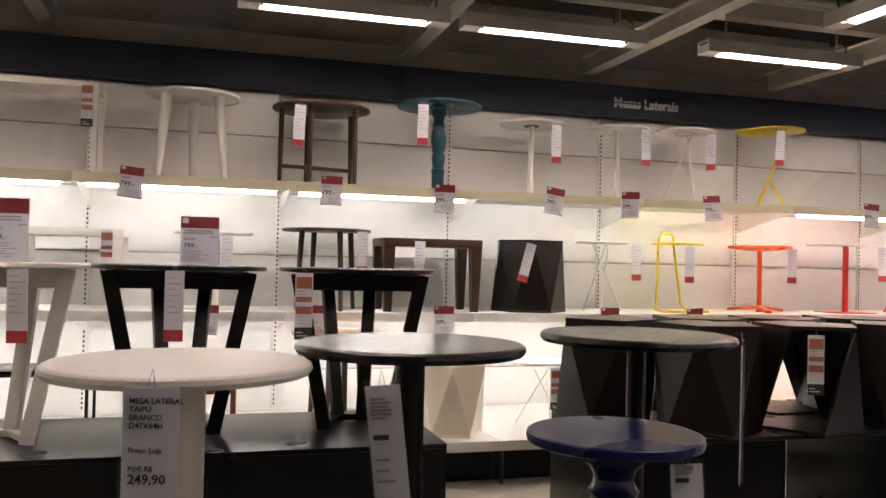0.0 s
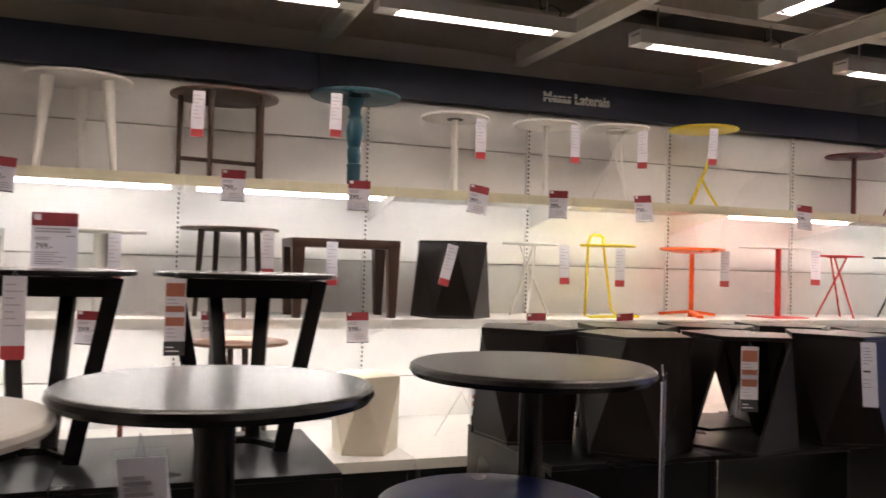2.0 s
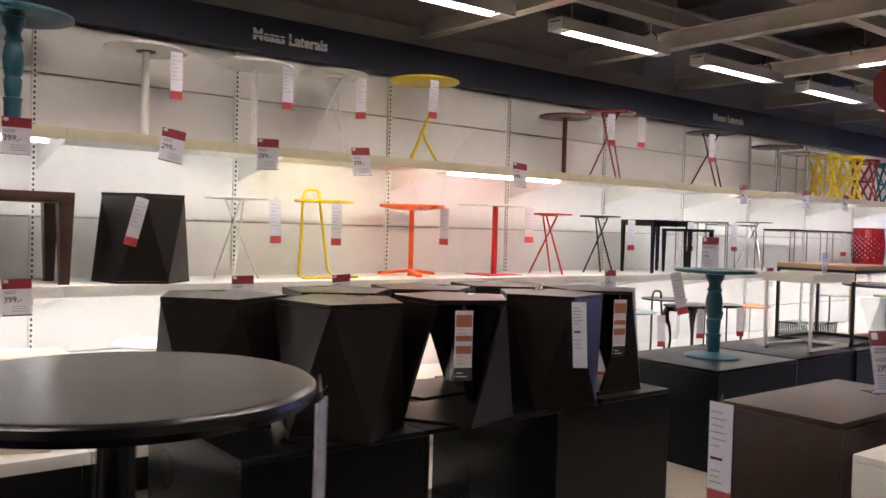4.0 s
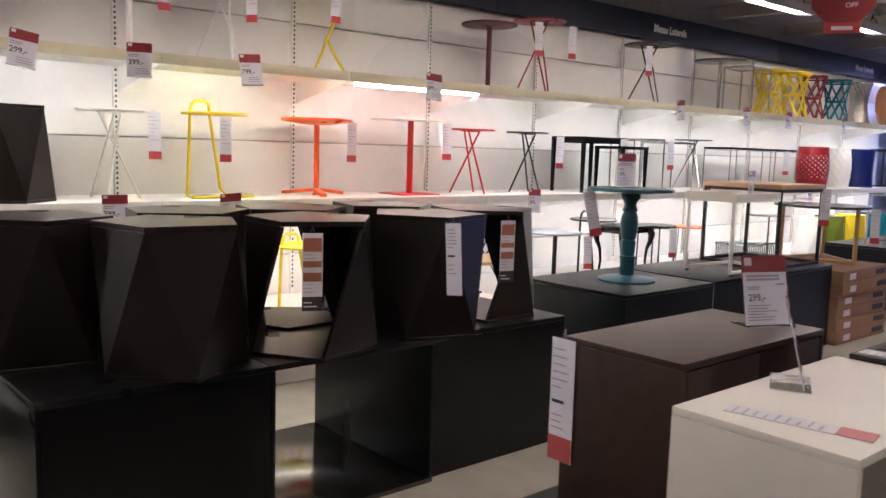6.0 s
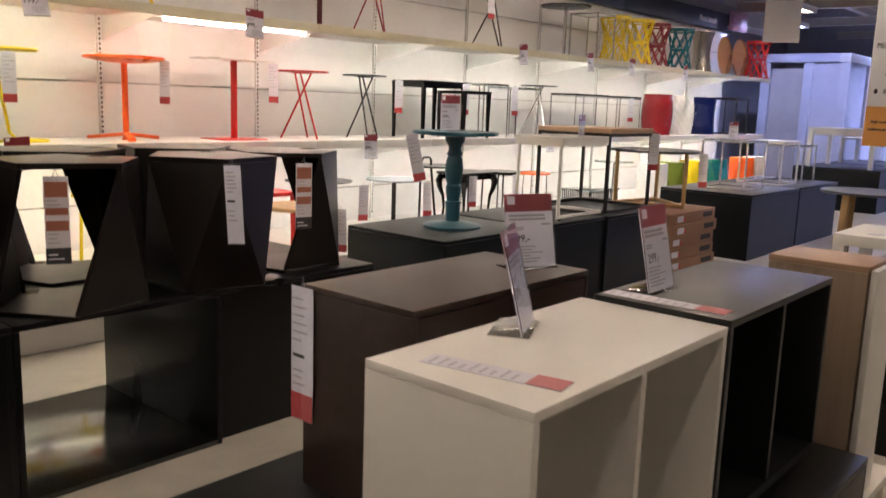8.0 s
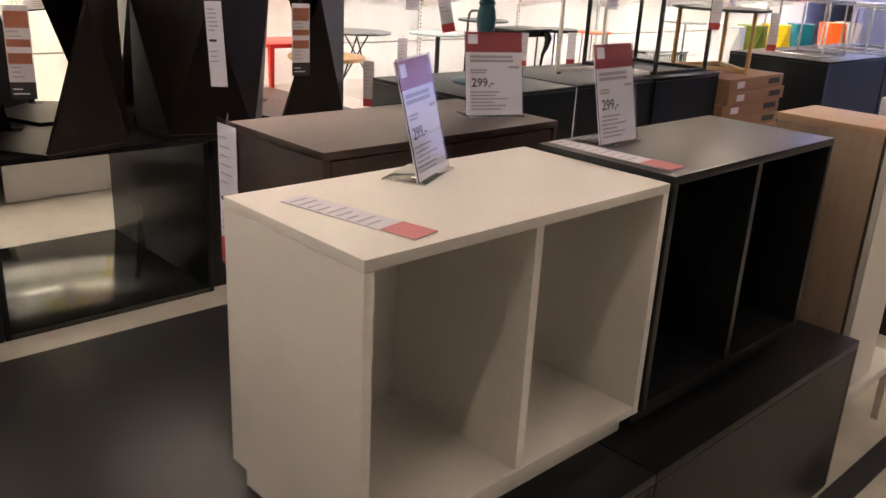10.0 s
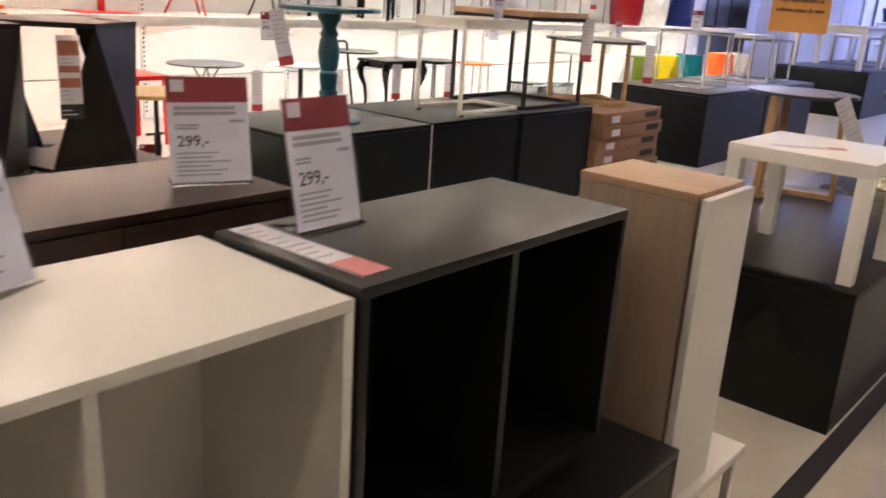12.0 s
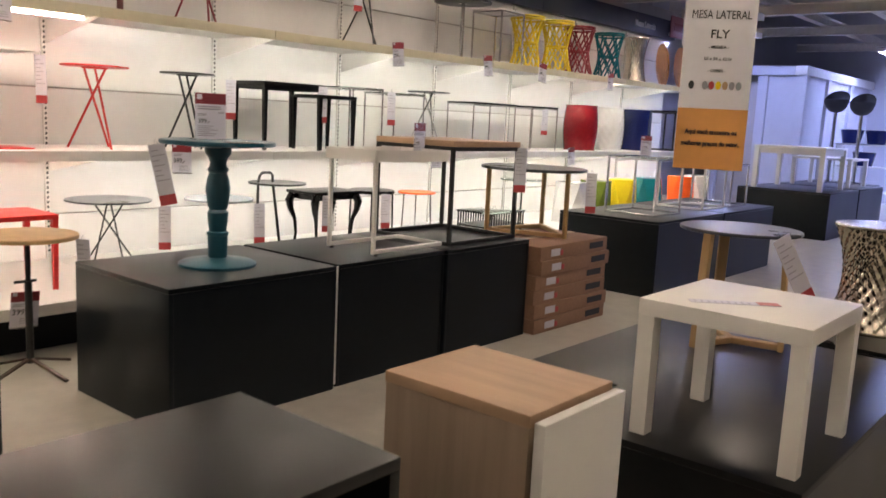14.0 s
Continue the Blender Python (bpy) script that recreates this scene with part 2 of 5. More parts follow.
def sharp(ob):
    """Smooth faces but for edges over 35 degrees."""
    bm = bmesh.new()
    bm.from_mesh(ob.data)
    for f in bm.faces:
        f.smooth = True
    for e in bm.edges:
        e.smooth = e.calc_face_angle(0) < radians(35)
    bm.to_mesh(ob.data)
    bm.free()
    return ob


def part(name, bm, mat, parent, label=""):
    ob = sharp(link(name, bm, mat, parent, smooth=False))
    if mat in (PLASTIC, GLASS):
        ob.visible_shadow = False
    if name in ("printed_line", "slots"):
        ob["kind"] = "stuff"
    if label:
        ob["label"] = label
    return ob


def thing(name, at, label, category, group="", turn=0.0):
    ob = new(name)
    ob.matrix_basis = pose(*at, 0, 0, turn)
    return tagged(ob, label, category, group)


def setting(name, bm, mat, label, category):
    return tagged(part(name, bm, mat, None), label, category, kind="structure")


def B():
    return bmesh.new()


def one_box(x0, x1, y0, y1, z0, z1, bevel=0.0):
    bm = B()
    box(bm, x0, x1, y0, y1, z0, z1, bevel)
    return bm


def words(text, size, mat, parent, at, turn=(90, 0, 0), align="LEFT", name="lettering", depth=0.0008, stretch=1.0, bold=0.012):
    """Lettering as a mesh, upright and facing -y unless turned."""
    cu = bpy.data.curves.new("lettering", "FONT")
    cu.body, cu.size, cu.align_x, cu.extrude = text, size, align, depth
    cu.resolution_u = 2
    cu.offset = bold * size
    tmp = bpy.data.objects.new("lettering", cu)
    scene.collection.objects.link(tmp)
    bpy.context.view_layer.update()
    me = bpy.data.meshes.new_from_object(tmp.evaluated_get(bpy.context.evaluated_depsgraph_get()))
    bpy.data.objects.remove(tmp)
    me.materials.clear()
    me.materials.append(mat)
    ob = new(name, me)
    ob.parent = parent
    ob.matrix_basis = pose(*at, *turn) @ Matrix.Diagonal((stretch, 1, 1, 1))
    return ob


# ---- the setting ----
FRONT, WALL_Y = 6.19, 7.0
BAY, FIRST, BAYS = 1.39, -2.85, 14
EDGE = [FIRST + BAY * k for k in range(BAYS + 1)]
LOW, MID, HIGH = 0.30, 1.12, 2.03

floor = setting("floor", one_box(-9, 34, -9, 16, -0.2, 0.0), CONCRETE, "worn grey polished concrete shop floor", "floor")
setting("ceiling", one_box(-9, 34, -9, 16, 4.9, 5.1), SOFFIT, "dark painted concrete ceiling high above the lamps", "ceiling")
wall = setting("wall_north", one_box(-9, EDGE[-1], WALL_Y + 0.03, WALL_Y + 0.15, 0.0, 2.8), STORE_WALL, "backing wall behind the display shelves", "wall")
setting("wall_north_upper", one_box(-9, 17.0, 9.0, 9.2, 0.0, 4.9), STORE_WALL, "dim rear wall of the store above the shelves", "wall")
# Paler colour on this stretch makes up for light missing above the lamps.
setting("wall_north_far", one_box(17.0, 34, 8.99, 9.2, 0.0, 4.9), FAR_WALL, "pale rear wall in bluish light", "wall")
setting("wall_south", one_box(-9, 34, -9.2, -9.0, 0.0, 4.9), STORE_WALL, "plain rear store wall", "wall")
setting("wall_west", one_box(-9.2, -9.0, -9, 9, 0.0, 4.9), STORE_WALL, "plain end wall of the store", "wall")
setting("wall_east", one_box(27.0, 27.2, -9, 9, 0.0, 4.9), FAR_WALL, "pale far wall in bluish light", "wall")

# glossy wall panels, one above another in every bay
for k in range(BAYS):
    for z0, z1 in ((0.06, 0.62), (0.62, 1.52), (1.52, 2.45), (2.45, 2.79)):
        ob = part("wall_panel", one_box(EDGE[k] + 0.004, EDGE[k + 1] - 0.004, WALL_Y, WALL_Y + 0.028, z0 + 0.005, z1 - 0.005, 0.002), WALL_PANEL, wall)

# the dark band over the shelves
for k, (x0, x1) in enumerate(((-9, 2.3), (2.3, 7.6), (7.6, 12.9), (12.9, EDGE[-1]))):
    band = setting("fascia_%d" % (k + 1), one_box(x0 + 0.004, x1, 6.90, 6.99, 2.80, 3.08, 0.004), NAVY, "dark navy fascia board above the display shelves", "fascia")
    mid = {0: None, 1: 4.50, 2: 10.4, 3: 15.6}[k]
    if mid:
        words("Mesas Laterais", 0.118, WHITE_LACQUER, band, (mid - 0.325, 6.895, 2.888), name="lettering", depth=0.004, stretch=0.92, bold=0.03)
        if k == 1:
            part("worn_letter_strip", one_box(mid - 0.33, mid + 0.02, 6.889, 6.8935, 2.920, 2.929), NAVY, band)

sign = tagged(new("sign_panel"), "faded crimson poster at the end of the fascia", "sign")
sign.matrix_basis = pose(16.72, 6.86, 2.83)
part("sheet", one_box(-0.38, 0.38, -0.006, 0.006, 0.0, 0.32, 0.002), FADED_CRIMSON, sign)
part("print_block", one_box(-0.26, 0.12, -0.009, -0.0065, 0.10, 0.22), RED_PAPER, sign)
part("batten", one_box(-0.36, 0.36, 0.0065, 0.03, 0.02, 0.06), WHITE_METAL, sign)

# the ledge and duct above and behind the band
setting("ledge", one_box(-9, 20, 7.15, 7.6, 3.02, 3.30, 0.01), STORE_WALL, "grey concrete ledge above the fascia", "ledge")
setting("duct", one_box(-9, 20, 7.75, 8.5, 3.4, 3.95, 0.03), TRUSS, "long grey air duct near the ceiling", "duct")
for x in (0.62, 9.98, 17.5):
    setting("column", one_box(x - 0.32, x + 0.32, 7.62, 8.2, 0.0, 4.9, 0.01), FAR_WALL, "pale square concrete column", "column")


# steel grid under the ceiling
def beam(x0, x1, y0, y1, z0, z1):
    bm = B()
    t = 0.012
    if x1 - x0 > y1 - y0:
        box(bm, x0, x1, y0, y1, z0, z0 + t)
        box(bm, x0, x1, y0, y1, z1 - t, z1)
        box(bm, x0, x1, (y0 + y1) / 2 - t, (y0 + y1) / 2 + t, z0, z1)
    else:
        box(bm, x0, x1, y0, y1, z0, z0 + t)
        box(bm, x0, x1, y0, y1, z1 - t, z1)
        box(bm, (x0 + x1) / 2 - t, (x0 + x1) / 2 + t, y0, y1, z0, z1)
    return setting("ceiling_beam", bm, TRUSS, "light grey steel beam of the ceiling grid", "beam")


for y in (5.72, 4.55, 2.8, 1.0, -0.8, -2.6):
    beam(-8.8, 26.8, y - 0.06, y + 0.06, 3.37, 3.52)
for x in (-8.0, -6.1, -4.2, -2.3, -0.4, 2.36, 4.03, 5.92, 7.79, 9.66, 11.53, 13.4, 15.27, 17.2, 20.0, 23.0):
    beam(x - 0.06, x + 0.06, -8.8, 7.1, 3.20, 3.36)
for x in (2.36, 5.92, 9.66):
    for y in (2.8, 4.55):
        bm = B()
        for sx in (-1, 1):
            box(bm, x + sx * 0.072 - 0.004, x + sx * 0.072 + 0.004, y - 0.10, y + 0.10, 3.362, 3.50)
        for k in range(12):
            rod(bm, (x - 0.0775, y - 0.075 + 0.05 * (k % 4), 3.39 + 0.04 * (k // 4)), (x - 0.0755, y - 0.075 + 0.05 * (k % 4), 3.39 + 0.04 * (k // 4)), 0.011, seg=8)
        setting("splice_plate", bm, TRUSS, "perforated steel splice plate of the ceiling grid", "plate")
for k in range(8):
    x = -6 + 4.2 * k
    setting("roof_rib", one_box(x - 0.14, x + 0.14, -8.9, 8.9, 4.45, 4.9, 0.01), SOFFIT, "dark concrete rib of the ceiling", "rib")
pipe = B()
rod(pipe, (-8.9, 5.2, 4.2), (26.9, 5.2, 4.2), 0.05)
rod(pipe, (-8.9, 6.7, 3.95), (26.9, 6.7, 3.95), 0.035)
setting("ceiling_pipe", pipe, TRUSS, "thin grey pipes under the ceiling", "pipe")


# ---- ceiling lamps ----
def ceiling_lamp(x, y, along_x=True, tube_mat=TUBE_WHITE):
    reach = 0.275 if along_x and tube_mat is TUBE_WHITE else 1.8
    ob = thing("ceiling_light", (x, y, 3.1), "lit white fluorescent batten lamp under the ceiling grid, some added fill", "ceiling lamp", "ceiling lamps", 0 if along_x else 90)
    part("side_plate", one_box(-0.69, 0.69, -0.075, -0.06, -0.01, 0.0695), WHITE_METAL, ob)
    part("side_plate", one_box(-0.69, 0.69, 0.06, 0.075, -0.01, 0.0695), WHITE_METAL, ob)
    part("housing", one_box(-0.69, 0.69, -0.075, 0.075, 0.07, 0.085), WHITE_METAL, ob)
    part("reflector", one_box(-0.68, 0.68, -0.058, 0.058, 0.052, 0.066), CHROME, ob)
    bm = B()
    rod(bm, (-0.53, 0, 0.022), (0.53, 0, 0.022), 0.022, seg=12)
    part("tube", bm, tube_mat, ob, "lit fluorescent tube")
    for s in (-1, 1):
        bm = B()
        rod(bm, (s * 0.555, 0, 0.022), (s * 0.531, 0, 0.022), 0.024, seg=10)
        part("lamp_holder", bm, RUBBER, ob)
        part("end_box", one_box(min(s * 0.556, s * 0.688), max(s * 0.556, s * 0.688), -0.0595, 0.0595, -0.008, 0.0515), WHITE_METAL, ob)
        if s > 0:
            bm = B()
            path_tube(bm, [(0.60, 0.02, 0.086), (0.62, 0.03, 0.16), (0.56, 0.05, 0.20), (0.47, 0.03, 0.15), (0.44, 0.0, 0.22)], 0.006, 6)
            part("cable", bm, RUBBER, ob)
        bm = B()
        rod(bm, (s * 0.5, 0, 0.085), (s * 0.5, 0, reach), 0.005, seg=6)
        part("hanger", bm, TRUSS, ob)
    return ob


for x in (-7.0, -5.1, -3.2, -1.3, 1.62, 3.10, 4.98, 6.85, 8.72, 10.6, 12.5, 14.3, 16.2):
    ceiling_lamp(x, 5.72)
for x in (-5.7, -1.9, 0.8, 4.72, 9.1, 13.7):
    ceiling_lamp(x, 4.2, False)
for x in (-5.7, -1.9, 2.0, 5.8, 7.7, 9.7, 13.5):
    ceiling_lamp(x, 1.0)
# Unseen rows below are added to light the aisle side and cube shelves.
for x in (-3.0, -1.0, 1.0, 3.0, 5.0, 7.0, 9.7):
    ceiling_lamp(x, 2.8)
for x in (-4.0, 5.4, 7.6):
    ceiling_lamp(x, -0.8)
for x in (2.0, 3.9, 5.8):
    ceiling_lamp(x, -2.6)
# Blue battens added, mostly out of view, to give the far end bluish light.
for x, y in ((18.2, 2.6), (18.6, 6.6), (21.2, 3.2), (23.4, 3.4), (19.5, 0.5), (22.6, 5.2)):
    ceiling_lamp(x, y, True, TUBE_BLUE_FILL)

# ---- shelves ----
for k in range(BAYS):
    x0, x1 = EDGE[k], EDGE[k + 1]
    up = tagged(part("shelf_upright", one_box(x0 - 0.016, x0 + 0.016, WALL_Y - 0.022, WALL_Y + 0.02, 0.0, 2.79), WHITE_METAL, None), "white slotted steel shelf upright on the wall", "shelf upright", "shelf uprights", "structure")
    bm = B()
    for j in range(70):
        z = 0.35 + j * 0.035
        if z < 2.76:
            box(bm, x0 - 0.006, x0 + 0.006, WALL_Y - 0.026, WALL_Y - 0.0215, z, z + 0.018)
    part("slots", bm, SLOT, up)
    for name, z, y0, drop in (("upper_shelf", HIGH, FRONT, 0.17), ("middle_shelf", MID, FRONT, 0.15), ("base_shelf", LOW, 5.60, 0.0)):
        ob = thing(name, ((x0 + x1) / 2, WALL_Y, z), "white steel display shelf with a %s front edge" % ("cream" if name == "upper_shelf" else "white"), "shelf", name + "s")
        w = BAY / 2 - 0.002
        d = WALL_Y - y0
        part("board", one_box(-w, w, -d + 0.012, -0.025, -0.035, 0.0, 0.002), WHITE_METAL, ob)
        part("front_edge", one_box(-w, w, -d, -d + 0.010, -0.064, 0.003, 0.002), CREAM if name == "upper_shelf" else WHITE_METAL, ob)
        if drop:
            bm = B()
            vs = [bm.verts.new((-w + 0.012 + dx, y, zz)) for dx in (0, 0.004) for y, zz in ((-d + 0.03, -0.037), (-0.03, -0.037), (-0.03, -0.037 - drop), (-d + 0.03, -0.06))]
            for f in ((0, 1, 2, 3), (7, 6, 5, 4), (0, 4, 5, 1), (1, 5, 6, 2), (2, 6, 7, 3), (3, 7, 4, 0)):
                bm.faces.new([vs[i] for i in f])
            part("bracket", bm, WHITE_METAL, ob)
            low = 0.072 if name == "upper_shelf" and k in (0, 1, 2, 3, 6) else 0.037
            lamp = thing("shelf_light", ((x0 + x1) / 2, y0 + (0.06 if low > 0.06 else 0.035), z - low), "lit fluorescent tube under the front of a shelf", "shelf lamp", "shelf lamps")
            part("housing", one_box(-w + 0.03, w - 0.03, -0.03, 0.05, min(0.004, low - 0.0365), low - 0.0355), WHITE_METAL, lamp)
            bm = B()
            rod(bm, (-w + 0.08, 0, -0.008), (w - 0.08, 0, -0.008), 0.011, seg=8)
            tint = TUBE_YELLOW_BOUNCE if 4.0 < x0 < 5.0 else TUBE_PINK_BOUNCE if 5.0 < x0 < 6.0 else TUBE_COOL
            part("tube", bm, tint, lamp, "glowing tube")
        else:
            # Bay 5's plate is white and flush to brighten the hollow plinth's opening.
            part("kick_plate", one_box(-w, w, -d + (0.014 if k == 5 else 0.16), -d + (0.024 if k == 5 else 0.17), -0.295, -0.036), WHITE_METAL if k == 5 else CHARCOAL, ob)
            bm = B()
            rod(bm, (-w + 0.03, -d + 0.05, -0.30), (-w + 0.03, -d + 0.05, -0.05), 0.012)
            part("foot", bm, DARK_STEEL, ob)

# ---- pedestals ----
def pedestal(x0, x1, y0, y1, z, label="black lacquered display plinth on the concrete floor", tunnel=False, mat=BLACK, z0=0.0):
    ob = thing("display_plinth", ((x0 + x1) / 2, (y0 + y1) / 2, z0), label, "plinth", "display plinths")
    w, d, t = (x1 - x0) / 2 - 0.002, (y1 - y0) / 2, 0.022
    h = z - z0
    part("top_board", one_box(-w, w, -d, d, h - t, h, 0.0015), mat, ob)
    for s in (-1, 1):
        part("side_board", one_box(min(s * w, s * (w - t)), max(s * w, s * (w - t)), -d, d, 0.0, h - t - 0.0015, 0.0015), mat, ob)
        if not tunnel:
            part("front_board" if s < 0 else "rear_board", one_box(-w + t + 0.001, w - t - 0.001, min(s * d, s * (d - t)), max(s * d, s * (d - t)), 0.0, h - t - 0.0015), mat, ob)
    if tunnel:
        part("floor_board", one_box(-w + t, w - t, -d, d, 0.0, t, 0.0015), GLOSS_BLACK, ob)
    return ob


pedestal(-1.40, -0.30, 4.0, 4.9, 0.66)
pedestal(-0.30, 0.78, 4.0, 4.9, 0.66)
pedestal(0.78, 1.86, 4.0, 4.9, 0.66)
pedestal(0.25, 1.15, 1.62, 2.42, 0.66)
pedestal(1.15, 2.05, 1.62, 2.42, 0.66)
pedestal(2.74, 3.575, 3.88, 4.84, 0.66)
pedestal(3.575, 4.40, 3.88, 4.84, 0.66, "hollow black display plinth open from front to back", True)
pedestal(4.40, 5.31, 3.92, 4.88, 0.66)
pedestal(6.08, 7.05, 4.12, 4.95, 0.66, mat=CHARCOAL)
mid_plinth = pedestal(7.08, 7.94, 4.14, 4.95, 0.66, mat=CHARCOAL)
part("edge_strip", one_box(-0.447, -0.437, -0.412, -0.40, 0.02, 0.655), WHITE_LACQUER, mid_plinth, "thin white strip at the plinth's edge")
pedestal(7.94, 8.80, 4.12, 4.95, 0.66, mat=CHARCOAL)
pedestal(10.65, 12.05, 4.07, 5.05, 0.66, mat=CHARCOAL)
pedestal(12.07, 13.45, 4.07, 5.05, 0.66, mat=CHARCOAL)
pedestal(16.4, 17.9, 4.3, 5.6, 0.66, mat=CHARCOAL)
pedestal(17.95, 19.4, 4.3, 5.6, 0.66, mat=CHARCOAL)
pedestal(2.85, 4.10, 1.57, 2.78, 0.46, "low black display plinth under cube shelves")
pedestal(4.10, 5.08, 1.57, 2.78, 0.46, "low black display plinth under cube shelves")
pedestal(6.34, 8.00, 1.57, 2.75, 0.52, "low black display plinth under white side table")
pedestal(8.62, 9.75, 1.65, 2.60, 0.40, "low black display plinth under silver stool")
tape = setting("floor_tape", one_box(5.0, 16.0, 1.49, 1.56, 0.0, 0.003), TAPE, "black tape line along the concrete floor", "tape")


# ---- price tickets ----
def bars(ob, mat, x0, x1, z0, z1, n, y, h=0.004, seed=1, m=None):
    """Unreadable print: thin bars of uneven length on a card."""
    rnd = random.Random(seed)
    for j in range(n):
        z = z1 - (z1 - z0) * (j + 0.5) / n
        bm = one_box(x0, x0 + (x1 - x0) * rnd.uniform(0.45, 1.0), y - 0.0006, y, z - h / 2, z + h / 2)
        if m:
            bm.transform(m)
        part("printed_line", bm, mat, ob)


def shelf_ticket(big=True, price="799"):
    """A card in a holder on the shelf edge."""
    ob = thing("price_card", (0, 0, 0), "white price card with a crimson header on a shelf edge", "price card", "shelf price cards")
    w, h = 0.075, 0.20
    part("card", one_box(-w, w, -0.004, 0.0, -h, 0.0), PAPER, ob)
    part("header", one_box(-w, w, -0.0055, -0.0042, -0.055, 0.0), RED_PAPER, ob, "crimson printed header")
    part("emblem", one_box(-w + 0.008, -w + 0.032, -0.0068, -0.0057, -0.022, -0.004), PAPER, ob)
    bars(ob, GREY_INK, -w + 0.01, w - 0.03, -0.085, -0.065, 2, -0.0042, 0.005, 4)
    bars(ob, GREY_INK, -w + 0.05, w - 0.008, -0.185, -0.145, 3, -0.0042, 0.004, 5)
    words(price + ",-", 0.045, INK, ob, (-w + 0.008, -0.0045, -0.128), name="printed_price", depth=0.0003)
    part("sleeve_foot", one_box(-w, w, -0.006, 0.0, -h - 0.004, -h + 0.002), CHROME, ob)
    return ob


TICKET = shelf_ticket(price="799")
TICKET.matrix_basis = pose(1.62, FRONT - 0.014, HIGH + 0.05, 8, 0, 2)
TICKET_B = shelf_ticket(price="399")
TICKET_B.matrix_basis = pose(2.45, FRONT - 0.014, HIGH + 0.03, 8, 0, -3)
TICKET_LAST = shelf_ticket(price="299")
TICKET_LAST.matrix_basis = pose(3.33, FRONT - 0.014, HIGH + 0.045, -4, 9, 1)
rnd = random.Random(5)
for x in (-1.9, -0.9, 0.3, 3.96, 4.68, 6.26, 9.6, 10.9, 11.9, 13.4):
    copy_thing(rnd.choice((TICKET, TICKET_B, TICKET_LAST)), pose(x, FRONT - 0.016, HIGH + 0.045, rnd.uniform(-8, 8), rnd.uniform(-7, 7), rnd.uniform(-4, 4)))
for x in (-1.2, 0.80, 1.52, 2.46, 3.80, 4.55, 7.45, 10.2, 12.6):
    copy_thing(rnd.choice((TICKET, TICKET_B)), pose(x, FRONT - 0.016, MID + 0.05, rnd.uniform(-5, 8), rnd.uniform(-3, 3), rnd.uniform(-4, 4)))


def swing_tag(kind="red"):
    """A long tag in a clear sleeve, hung from a table's rim by a short loop."""
    ob = thing("swing_tag", (0, 0, 0), "long %s price tag hanging from a table" % ("white and red" if kind == "red" else "white and orange"), "price tag", "swing tags")
    w, h = 0.039, 0.31
    part("paper", one_box(-w, w, -0.0015, 0.0015, -h, -0.012), PAPER, ob)
    if kind == "red":
        for y, name in ((-0.0028, "red_foot"), (0.0016, "red_foot")):
            part(name, one_box(-w, w, y, y + 0.0012, -h, -h + 0.05), RED_LABEL, ob, "red printed foot")
        bars(ob, FAINT_INK, -w + 0.008, w - 0.008, -0.20, -0.03, 7, -0.0017, 0.005, 8)
    else:
        for z0, z1 in ((-0.082, -0.030), (-0.142, -0.118), (-0.196, -0.162)):
            part("orange_band", one_box(-w + 0.004, w - 0.004, -0.0028, -0.0016, z0, z1), TAG_BAND, ob)
        bars(ob, FAINT_INK, -w + 0.008, w - 0.012, -0.116, -0.086, 2, -0.0017, 0.004, 3)
        bars(ob, FAINT_INK, -w + 0.008, w - 0.012, -0.245, -0.20, 3, -0.0017, 0.004, 4)
        part("black_foot", one_box(-w, w, -0.0028, -0.0016, -h, -h + 0.055), INK, ob)
        bars(ob, PAPER, -w + 0.008, w - 0.02, -0.30, -0.27, 2, -0.003, 0.004, 8)
    bm = B()
    path_tube(bm, [(-0.01, 0, -0.014), (0, 0.004, 0.012), (0.01, 0, -0.014)], 0.0012, 5)
    part("loop", bm, GREY_INK, ob)
    return ob


TAG_RED = swing_tag("red")
TAG_RED.matrix_basis = pose(1.40, 6.28, 2.60, 0, 2, -8)
TAG_ORANGE = swing_tag("orange")
TAG_ORANGE.matrix_basis = pose(-0.02, 6.402, 2.665, 0, 0, -4)


def tag(x, y, z, turn=0.0, lean=0.0, kind=TAG_RED, size=1.0):
    ob = copy_thing(kind, pose(x, y, z, rnd.uniform(-4, 4), lean, turn))
    return ob


# ---- tables ----
def post_table(at, label, r, h, top, pole=0.018, base=0.18, tmat=None, bmat=None, thick=0.018, group="", plate=None):
    """A round top on one post with a round foot plate."""
    ob = thing("side_table", at, label, "table", group)
    bm = B()
    disc(bm, r, h - thick, h)
    part("tabletop", bm, tmat or top, ob)
    bm = B()
    lathe(bm, [(pole * 2.6, h - thick - 0.006), (pole * 2.6, h - thick - 0.0005)], 20)
    part("top_plate", bm, plate or bmat or top, ob)
    bm = B()
    rod(bm, (0, 0, 0.012), (0, 0, h - thick - 0.006), pole, seg=16)
    part("post", bm, bmat or top, ob)
    bm = B()
    lathe(bm, [(base, 0), (base, 0.008), (base * 0.9, 0.012), (pole * 1.4, 0.016)], 40)
    part("foot_plate", bm, bmat or top, ob)
    return ob


